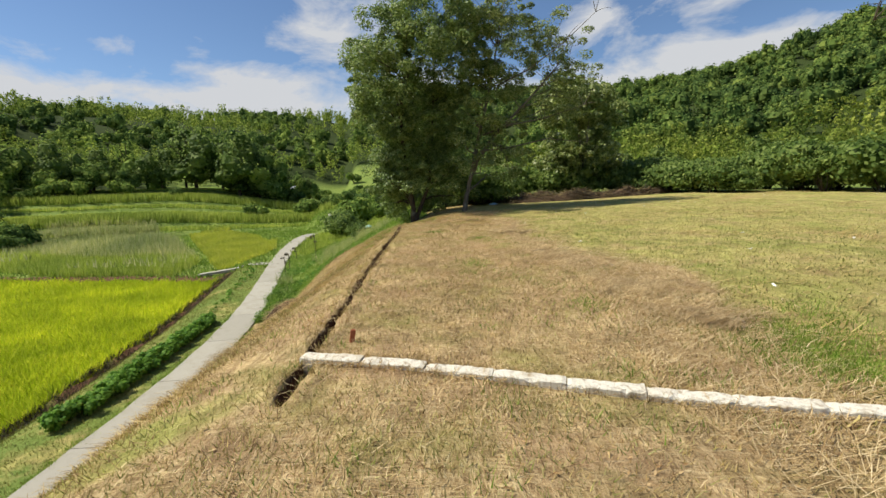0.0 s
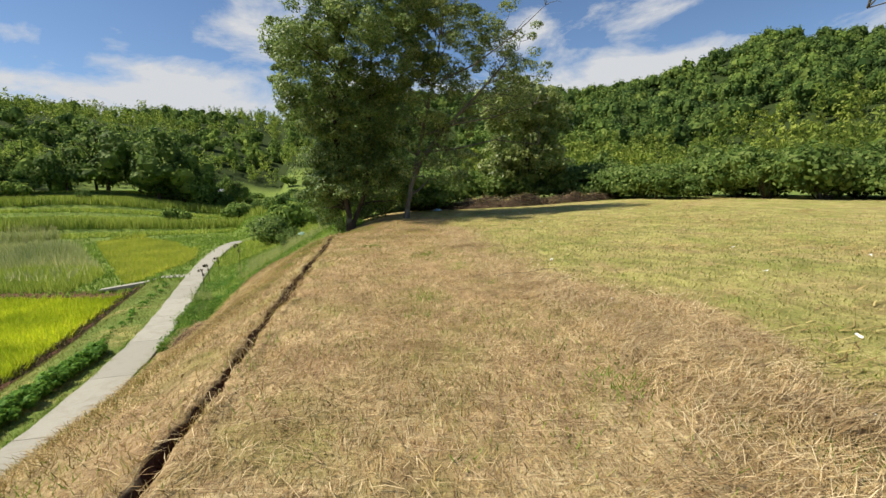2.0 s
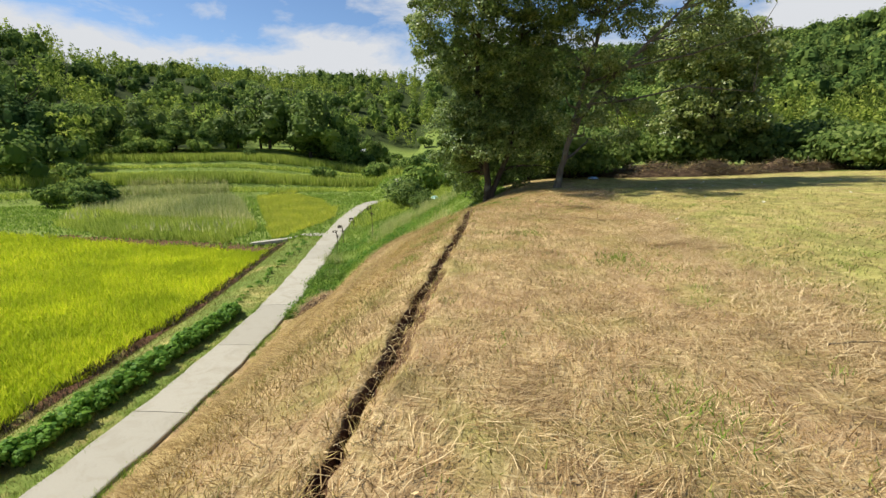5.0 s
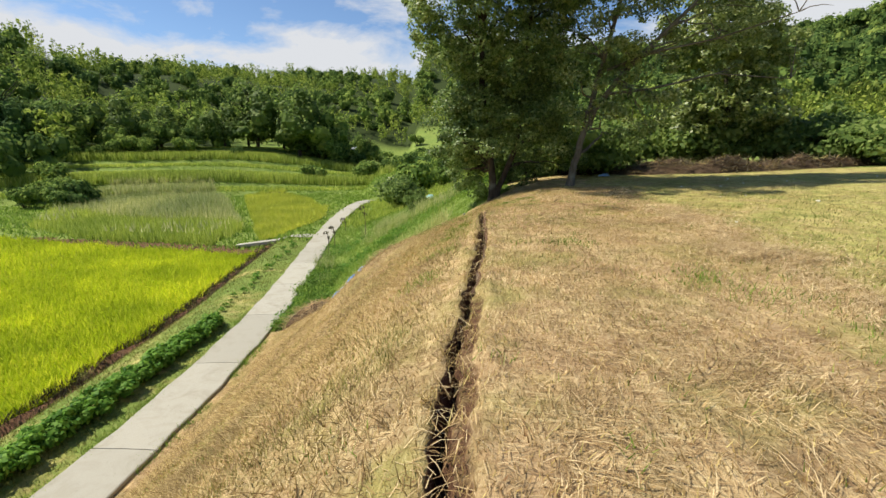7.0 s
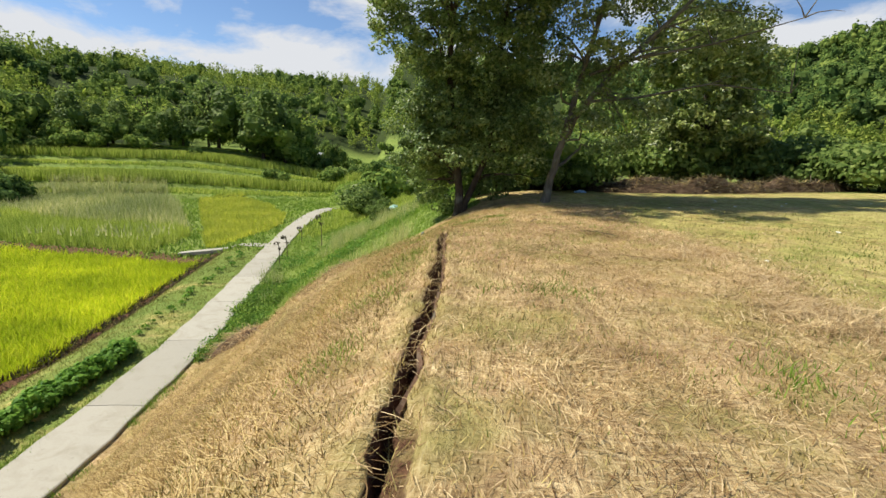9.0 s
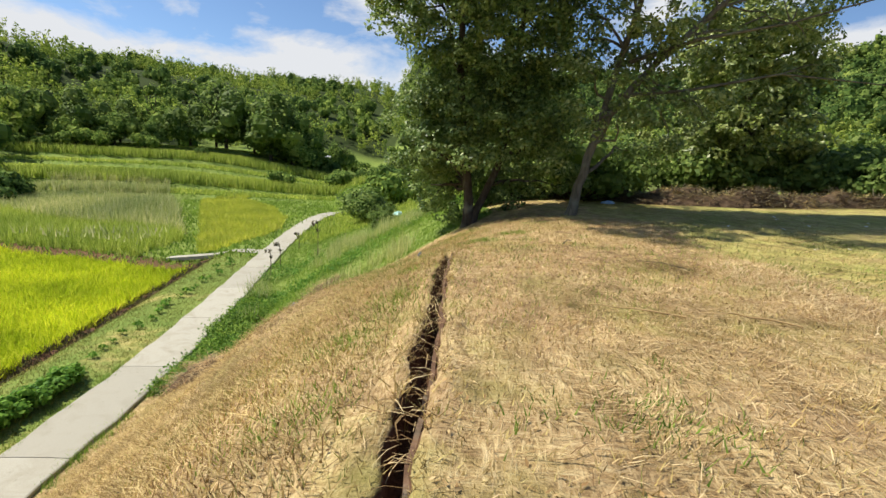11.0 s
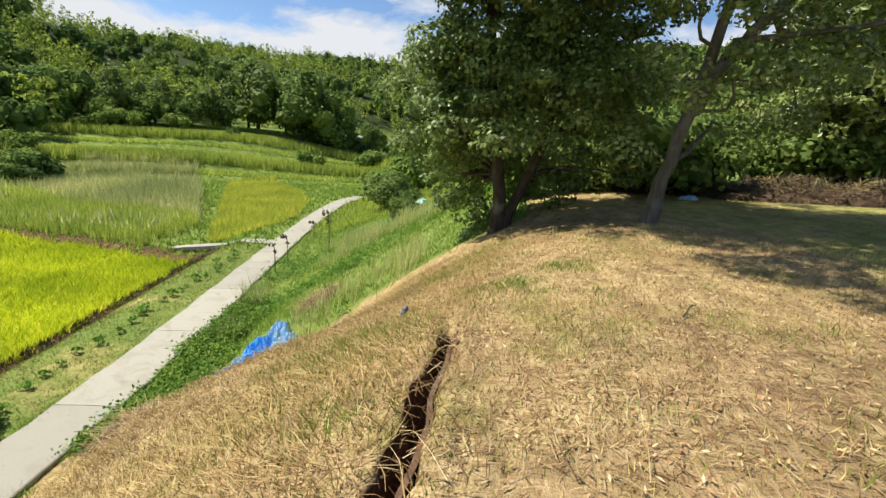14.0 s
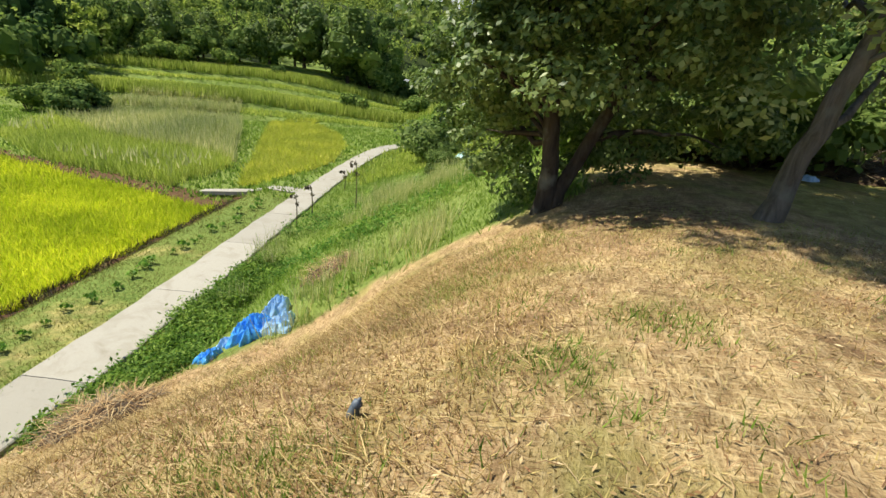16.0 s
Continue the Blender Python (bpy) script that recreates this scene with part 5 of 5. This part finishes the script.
stuff("lane_side_weeds", "thick dark green weeds along the foot of the bank", "weeds", leaf_quads(c, unit(RNG.normal(0, 0.6, (len(c), 3)) + [0, 0, 1.0]), 0.12, 0.05, 0.2), M_WEED)


def verge(x, y):
    e = x - at_y(_ROAD_X, y)
    return (e < -0.85) & (x > at_y(_P1_EDGE, y) + 0.2)


v1 = scattered(-24, -9, 8, 48, 34000, verge)
stuff("verge_grass", "short grass on the verge beside the lane", "grass", tuft_field(v1, 3, 0.08, 0.09, 0.02, 0.9), M_VERGE)
d1 = scattered(-24, -13, 8, 46.5, 16000, lambda x, y: np.abs(x - at_y(_P1_EDGE, y) - 0.6) < 0.75)
stuff("drain_weeds", "brownish weeds along the drain beside the rice", "weeds", tuft_field(d1, 4, 0.08, 0.3, 0.03, 0.7), M_DEAD)


edge_weeds = scattered(-13.5, -8, 7, 34, 9000, lambda x, y: (np.abs(np.abs(x - at_y(_ROAD_X, y)) - 0.86) < 0.12) & (rough_wave(x, y, 0.9, 85) > -0.1))
stuff("lane_weeds", "green weeds and grass growing over the edges of the lane", "weeds", tuft_field(edge_weeds, 12, 0.09, 0.17, 0.014, 0.8), M_GRASS)


def open_valley(x, y):
    return (x < at_y(_ROAD_X, y) - 0.9) & ~in_paddy_1(x, y) & ~inside(PADDY_2, x, y) & ~inside(REEDS, x, y) & (y > 46)


v2 = scattered(-95, -18, 46, 150, 60000, open_valley)
stuff("valley_grass", "green grass between the paddies", "grass", tuft_field(v2, 2, 0.25, 0.3, 0.16, 0.9), M_GRASS)
v3 = scattered(-34, -3, 52, 150, 26000, lambda x, y: (x > at_y(_ROAD_X, y) + 1.0) & (x < at_y(_ROAD_X, y) + 24))
stuff("slope_grass", "rough green grass on the slope above the lane", "grass", tuft_field(v3, 3, 0.25, 0.42, 0.13, 0.9), M_TALL)
fringe = scattered(-80, -24, 46, 100, 9000, lambda x, y: inside(REEDS, x, y) & (rough_wave(x, y, 7, 8) > 0.1))
stuff("reed_plumes", "greyish seed heads above the reeds", "reeds", blades(lift(fringe, 0.9), 0.7, 0.14, 0.6), M_REED)


# ---------------------------------------------------------------- beans, taro and stalks beside the lane
def bean_plant():
    ob = thing("bean_plant", pose(0, 0, 0), "bushy dark green bean plant in a row beside the lane", "crop plant")
    st = [tube(limb_path((0, 0, -0.05), (0.25 * math.cos(a), 0.25 * math.sin(a), 0.45), 0.05, 4, 0.02), np.linspace(0.012, 0.005, 4), 4) for a in (0.3, 1.7, 3.1, 4.6, 5.6)]
    part("stems", fast_mesh("stems", *joined(st), M_GRASS, True), None, ob)
    part("foliage", fast_mesh("foliage", *lumpy_crown(420, 9, 0.48, 0.72, 0.13, 0.10, 0.1, 0.6), M_BEAN), None, ob)
    return ob


bean = bean_plant()
for y in np.arange(16.8, 28.4, 0.42):
    x = float(np.interp(y, [5, 17, 19, 22, 27.5, 29], [-12.3, -12.75, -12.75, -13.1, -13.85, -14.1])) + RNG.normal(0, 0.08)
    tagged(copy_scaled(bean, x, float(y), RNG.uniform(0.85, 1.2), RNG.uniform(0, 360)), group="row of bean plants")
remove_thing(bean)


def taro_plant():
    ob = thing("taro_plant", pose(0, 0, 0), "small leafy crop plant with upright stalks beside the lane", "crop plant")
    st, c = [], []
    for i in range(6):
        a = i * 1.05 + 0.3
        tip = np.array([0.16 * math.cos(a), 0.16 * math.sin(a), 0.42 + 0.05 * math.sin(i * 2.0)])
        st.append(tube(limb_path((0, 0, -0.05), tip, 0.03, 4, 0.01), np.linspace(0.012, 0.006, 4), 4))
        c.append(tip)
    part("stems", fast_mesh("stems", *joined(st), M_GRASS, True), None, ob)
    c = np.repeat(np.array(c), 3, 0) + RNG.normal(0, 0.05, (18, 3))
    part("foliage", fast_mesh("foliage", *leaf_quads(c, unit(RNG.normal(0, 0.5, (18, 3)) + [0, 0, 1]), 0.28, 0.2, 0.4), M_BEAN), None, ob)
    return ob


taro = taro_plant()
for y in np.arange(28.8, 45, 0.75) + RNG.normal(0, 0.16, 22):
    x = float(np.interp(y, [28, 31.2, 34.5, 39, 46], [-14.2, -15.1, -16.0, -17.2, -19.4])) + RNG.normal(0, 0.2)
    tagged(copy_scaled(taro, x, float(y), RNG.uniform(0.35, 0.8), RNG.uniform(0, 360)), group="row of small crop plants")
remove_thing(taro)


def withered_stalk(x, y, tall, droop):
    """A dead sunflower stem that hangs its head."""
    ob = thing("withered_stalk", pose(x, y, float(height(x, y))), "blackened withered flower stalk with drooping head beside the lane", "dead plant", "withered stalks")
    p = np.array([(0, 0, -0.1), (0.03, 0, tall * 0.4), (0.0, 0.02, tall * 0.8), (-0.06, 0, tall), (-0.18 - droop, 0, tall * 1.02), (-0.26 - droop, 0, tall * 0.93)])
    stem = part("stem", fast_mesh("stem", *tube(p, [0.03, 0.026, 0.022, 0.02, 0.016, 0.012], 6), M_DEAD, True), None, ob)
    c = p[5] + RNG.normal(0, 0.04, (26, 3))
    part("seed_head", fast_mesh("seed_head", *leaf_quads(c, unit(RNG.normal(size=(26, 3))), 0.16, 0.09, 0.6), M_DEAD), None, stem)
    for knot in p[2:4]:
        c = knot + RNG.normal(0, 0.05, (9, 3)) - [0, 0, 0.1]
        part("leaf", fast_mesh("leaf", *leaf_quads(c, unit(RNG.normal(size=(9, 3))), 0.22, 0.07, 1.2), M_DEAD), None, stem)


withered_stalk(-13.0, 44.4, 2.35, 0.05)
withered_stalk(-15.3, 44.0, 1.6, 0.0)
withered_stalk(-15.0, 42.2, 1.5, 0.02)
withered_stalk(-17.0, 50.5, 1.3, 0.03)


# ---------------------------------------------------------------- refuse and heaps
M_TARP = plain_material("blue_sheet", (0.03, 0.24, 0.68), (0.10, 0.45, 0.90), 9, 0.45, 0.5, 0.6)
M_TARP2 = plain_material("pale_sheet", (0.20, 0.42, 0.72), (0.48, 0.66, 0.84), 9, 0.5, 0.4, 0.5)
M_CYAN = plain_material("pale_cyan_sheet", (0.50, 0.78, 0.76), (0.72, 0.90, 0.88), 9, 0.5, 0.4, 0.4)
M_WHITE = plain_material("white_scrap", (0.72, 0.72, 0.68), (0.86, 0.86, 0.82), 20, 0.6, 0.3)
M_RED = plain_material("red_stake", (0.30, 0.09, 0.045), (0.48, 0.17, 0.09), 26, 0.9, 0.1)
M_JUNK = plain_material("dark_plastic", (0.05, 0.065, 0.085), (0.13, 0.16, 0.20), 22, 0.5, 0.4)
M_BOARD = bark_material("old_board", (0.10, 0.055, 0.035), (0.24, 0.15, 0.10))
M_EARTH = plain_material("heap_earth", (0.035, 0.022, 0.014), (0.15, 0.10, 0.065), 5, 0.95, 0.1, 1.0)
M_ROOF = plain_material("grey_roofing", (0.22, 0.23, 0.24), (0.38, 0.39, 0.40), 3, 0.6, 0.3)
M_PLANK = plain_material("dark_planks", (0.03, 0.025, 0.02), (0.09, 0.07, 0.05), 4, 0.9, 0.1)


def crumple(name, x, y, rx, ry, tall, material, label, seed, category="plastic sheet", group=""):
    """A crumpled sheet: a folded, closed heap of plastic."""
    rnd = np.random.default_rng(seed)
    n, m = 44, 22
    ob = thing(name, pose(x, y, float(height(x, y)), 0, 0, 30 * seed), label, category, group)
    a, r = np.meshgrid(np.linspace(0, 2 * math.pi, n, endpoint=False), np.linspace(1, 0.02, m))
    edge_r = 1 + 0.22 * np.sin(3 * a + seed) + 0.14 * np.sin(7 * a + 2 * seed)
    px, py = rx * r * edge_r * np.cos(a), ry * r * edge_r * np.sin(a)
    ridge_a, ridge_b = np.abs(wave(px, py, 0.075, seed)), np.abs(wave(px, py, 0.034, seed + 5))
    fold = 1.35 - 1.5 * ridge_a - 0.9 * ridge_b + rnd.normal(0, 0.07, a.shape)
    gz = height(px + x, py + y) - float(height(x, y))
    pz = gz + tall * (1 - r ** 4) * (0.55 + 0.45 * fold) + 0.02
    pz[0] = gz[0] - 0.03
    v = np.stack([px, py, pz], -1).reshape(-1, 3)
    f = [(i * n + j, i * n + (j + 1) % n, (i + 1) * n + (j + 1) % n, (i + 1) * n + j) for i in range(m - 1) for j in range(n)]
    part("sheet", fast_mesh("sheet", v, np.array(f), material), None, ob).matrix_basis = pose(0, 0, 0, 0, 0, -30 * seed)
    return ob


crumple("blue_sheet", -9.15, 31.7, 0.52, 0.48, 0.42, M_TARP, "crumpled bright blue plastic sheet dumped on the bank", 1)
crumple("blue_sheet", -9.05, 32.6, 0.34, 0.36, 0.42, M_TARP2, "faded pale blue plastic sheet dumped on the bank", 2)
crumple("blue_sheet", -8.35, 31.75, 0.40, 0.36, 0.28, M_TARP2, "torn pale blue plastic sheet on the bank", 3)
crumple("blue_sheet", -9.50, 30.70, 0.26, 0.28, 0.2, M_TARP, "small piece of blue plastic sheet in the grass", 4)
crumple("blue_sheet", -8.90, 31.40, 0.22, 0.24, 0.28, M_TARP, "wadded bright blue plastic scrap beside the sheets", 7)
crumple("blue_sheet", -9.55, 31.30, 0.20, 0.18, 0.2, M_TARP2, "wadded pale blue plastic scrap beside the sheets", 8)
crumple("cyan_sheet", -9.6, 51.4, 0.42, 0.4, 0.4, M_CYAN, "pale cyan plastic sheet over a bush on the bank", 5)
crumple("blue_scrap", 2.3, 35.2, 0.22, 0.12, 0.10, M_TARP2, "scrap of pale blue plastic under the tree", 6, "plastic scrap")


def brush_heap(name, x, y, rx, ry, tall, label, sticks, seed, turn=0.0, lengthy=0.7):
    """A heap of earth with cut stalks and branches thrown over it."""
    ob = thing(name, pose(x, y, float(height(x, y)), 0, 0, turn), label, "brush heap")
    n, m = 48, 12
    a, r = np.meshgrid(np.linspace(0, 2 * math.pi, n, endpoint=False), np.linspace(1, 0.02, m))
    edge_r = 1 + 0.12 * np.sin(3 * a + seed) + 0.08 * np.sin(8 * a + seed)
    px, py = rx * r * edge_r * np.cos(a), ry * r * edge_r * np.sin(a)
    c, s = math.cos(radians(turn)), math.sin(radians(turn))

    def top(px, py, r):
        gz = height(x + px * c - py * s, y + px * s + py * c) - float(height(x, y))
        return gz + tall * np.clip(1 - r ** 2, 0, 1) * (0.75 + 0.75 * rough_wave(px, py, 0.7, seed)) - 0.03 * (r > 0.98)

    v = np.stack([px, py, top(px, py, r)], -1).reshape(-1, 3)
    f = [(i * n + j, i * n + (j + 1) % n, (i + 1) * n + (j + 1) % n, (i + 1) * n + j) for i in range(m - 1) for j in range(n)]
    part("earth", fast_mesh("earth", v, np.array(f), M_EARTH, True), None, ob)
    q, b = np.sqrt(RNG.uniform(0, 1.05, sticks)), RNG.uniform(0, 2 * math.pi, sticks)
    sx, sy = rx * q * np.cos(b), ry * q * np.sin(b)
    base = np.stack([sx, sy, top(sx, sy, q) + 0.01], 1)
    part("brushwood", fast_mesh("brushwood", *straws(base, lengthy, 0.022 if lengthy > 0.5 else 0.011, 0.26), M_DEAD if lengthy > 0.5 else M_LITTER), None, ob)
    k = sticks // 2
    part("straw", fast_mesh("straw", *straws(base[:k] + [0, 0, 0.02], lengthy * 0.8, 0.014 if lengthy > 0.5 else 0.008, 0.3), M_STUBBLE if lengthy > 0.5 else M_DEAD), None, ob)
    return ob


brush_heap("brush_heap", 6.6, 37.0, 4.8, 1.5, 0.7, "long dark heap of earth and cut brushwood at the field end", 2600, 1.0, 4)
brush_heap("brush_heap", 12.6, 38.4, 3.2, 1.1, 0.65, "low brown heap of earth and dry brushwood at the field end", 1400, 2.0, 8)
brush_heap("brush_heap", 2.4, 37.4, 2.0, 0.9, 0.4, "low heap of dry cuttings in the shade under trees", 800, 3.0)
brush_heap("brush_heap", -9.9, 28.5, 1.05, 0.75, 0.42, "small brown heap of dry cuttings on the bank foot", 900, 4.0, 20, 0.45)
brush_heap("brush_heap", -8.7, 34.6, 0.8, 0.9, 0.16, "flattened brown cuttings on the green bank", 500, 5.0, 20, 0.4)
a, q = RNG.uniform(0, 6.28, 420), np.sqrt(RNG.uniform(0, 1, 420))
pile = np.stack([0.6 + 0.62 * q * np.cos(a), 23.35 + 0.45 * q * np.sin(a)], 1)
pile = np.concatenate([pile, (height(pile[:, 0], pile[:, 1]) + 0.10 * (1 - q ** 2) * RNG.uniform(0.2, 1, 420))[:, None]], 1)
stuff("cut_pile", "flat pile of brown cuttings on the field", "cuttings", straws(pile, 0.24, 0.006, 0.2), M_BANK)


def build_stake():
    ob = thing("stake", pose(-0.99, 8.2, float(height(-0.99, 8.2)), 4, 8, 20), "short weathered red marker stake in the straw", "stake")
    bm = bmesh.new()
    bmesh.ops.create_cube(bm, size=1)
    bmesh.ops.scale(bm, vec=(0.05, 0.035, 0.2), verts=bm.verts)
    bmesh.ops.bevel(bm, geom=list(bm.edges), offset=0.006, segments=2, affect="EDGES")
    part("post", bm, M_RED, ob).matrix_basis = pose(0, 0, 0.04)


build_stake()


def build_junk():
    ob = thing("plastic_can", pose(-3.2, 25.5, float(height(-3.2, 25.5)) + 0.05, 0, 22, 30) @ Matrix.Scale(0.62, 4), "dark blue-grey crushed plastic can on the straw", "litter")
    p = [(0, 0, -0.09), (0, 0, -0.08), (0.004, 0, -0.02), (-0.006, 0.004, 0.05), (0, 0, 0.09), (0, 0, 0.115)]
    v, f = tube(p, [0.03, 0.055, 0.058, 0.048, 0.052, 0.02], 12)
    part("body", fast_mesh("body", v, f, M_JUNK, True), None, ob)
    v, f = tube([(0, 0, 0.11), (0, 0, 0.135), (0, 0, 0.137)], [0.022, 0.022, 0.002], 10)
    part("cap", fast_mesh("cap", v, f, M_JUNK, True), None, ob)


build_junk()


def build_board():
    """Old boards that line the ditch's field side."""
    for y0, y1 in ((16.4, 18.9), (19.1, 21.6), (21.8, 24.3)):
        ob = thing("ditch_board", Matrix(), "rotten brown board lining the side of the ditch", "board", "ditch boards")
        ys = np.linspace(y0, y1, 14)
        ring = []
        for o, h in ((0.0, -0.16), (0.028, -0.16), (0.032, 0.0), (0.004, 0.008)):
            xs = ditch_x(ys) + ditch_half(ys) * 0.72 + o
            ring.append(np.stack([xs, ys, height(xs + 0.25, ys) + h - 0.045 + 0.012 * np.sin(ys * 9)], 1))
        v = np.stack(ring, 1).reshape(-1, 3)
        f = [(i * 4 + j, i * 4 + (j + 1) % 4, (i + 1) * 4 + (j + 1) % 4, (i + 1) * 4 + j) for i in range(13) for j in range(4)] + [(3, 2, 1, 0), (52, 53, 54, 55)]
        part("plank", fast_mesh("plank", v, np.array(f), M_BOARD), None, ob)


build_board()


def build_white_edge():
    """Pale board pieces laid along the paddy corner."""
    for x, y, ln, t in ((-28.2, 45.05, 1.5, 2), (-26.7, 45.05, 1.3, -3), (-25.4, 45.15, 1.0, 4)):
        ob = thing("edging_board", pose(x, y, float(height(x, y)) + 0.10, 8, 0, t), "pale weathered board laid along the paddy corner", "board", "pale edging boards")
        bm = bmesh.new()
        bmesh.ops.create_cube(bm, size=1)
        bmesh.ops.scale(bm, vec=(ln, 0.22, 0.05), verts=bm.verts)
        bmesh.ops.bevel(bm, geom=list(bm.edges), offset=0.012, segments=1, affect="EDGES")
        part("plank", bm, M_KERB, ob)


build_white_edge()


def build_litter():
    for i in range(46):
        x, y = RNG.uniform(2.5, 20), RNG.uniform(5, 33)
        if i < 3:
            x, y = ((3.4, 8.9), (4.6, 10.2), (2.9, 12.0))[i]
        ob = thing("paper_scrap", pose(x, y, float(height(x, y)) + 0.015, RNG.uniform(-20, 20), RNG.uniform(-20, 20), RNG.uniform(0, 360)), "small white paper scrap on the grass", "litter", "paper scraps")
        bm = bmesh.new()
        bmesh.ops.create_grid(bm, x_segments=3, y_segments=2, size=0.5)
        bmesh.ops.scale(bm, vec=(RNG.uniform(0.05, 0.10), RNG.uniform(0.03, 0.06), 1), verts=bm.verts)
        for v in bm.verts:
            v.co.z += RNG.normal(0, 0.008)
        ext = bmesh.ops.extrude_face_region(bm, geom=list(bm.faces))
        bmesh.ops.translate(bm, vec=(0, 0, 0.003), verts=[g for g in ext["geom"] if isinstance(g, bmesh.types.BMVert)])
        part("paper", bm, M_WHITE, ob)


build_litter()


def build_twigs():
    """Single sticks that lie on the field."""
    for x, y, ln, turn in ((2.55, 14.2, 0.75, 24), (2.0, 14.05, 0.5, 4), (3.6, 5.4, 0.7, 160), (2.4, 4.9, 0.5, 70), (-0.4, 21.0, 0.9, 176), (0.6, 21.0, 0.8, 172), (1.6, 4.6, 0.6, 40), (-0.5, 25.0, 0.4, 60), (0.6, 23.4, 0.7, 150)):
        z = float(height(x, y))
        ob = thing("stick", pose(x, y, z + 0.02, 0, 0, turn), "thin dry stick lying on the mown field", "stick", "loose sticks")
        p = limb_path((-ln / 2, 0, 0), (ln / 2, 0, 0.02), 0.02, 7, 0.012)
        part("wood", fast_mesh("wood", *tube(p, np.linspace(0.011, 0.004, 7), 5), M_STRAW if turn > 165 else M_DEAD, True), None, ob)


build_twigs()


def build_shed():
    """A low farm shed behind the grove."""
    x, y = -58.0, 165.0
    ob = thing("shed", pose(x, y, float(height(x, y)) + 0.2, 0, 0, 18), "low dark farm shed with grey sheet roof", "shed")
    for px, py, sx, sy in ((0, -1.9, 5.6, 0.12), (0, 1.9, 5.6, 0.12), (-2.74, 0, 0.12, 3.68), (2.74, 0, 0.12, 3.68)):
        bm = bmesh.new()
        bmesh.ops.create_cube(bm, size=1)
        bmesh.ops.scale(bm, vec=(sx, sy, 3.0), verts=bm.verts)
        part("wall", bm, M_PLANK, ob).matrix_basis = pose(px, py, 1.2)
    bm = bmesh.new()
    bmesh.ops.create_cube(bm, size=1)
    bmesh.ops.scale(bm, vec=(6.4, 4.8, 0.12), verts=bm.verts)
    part("roof", bm, M_ROOF, ob).matrix_basis = pose(0, 0, 2.9, 9)


build_shed()
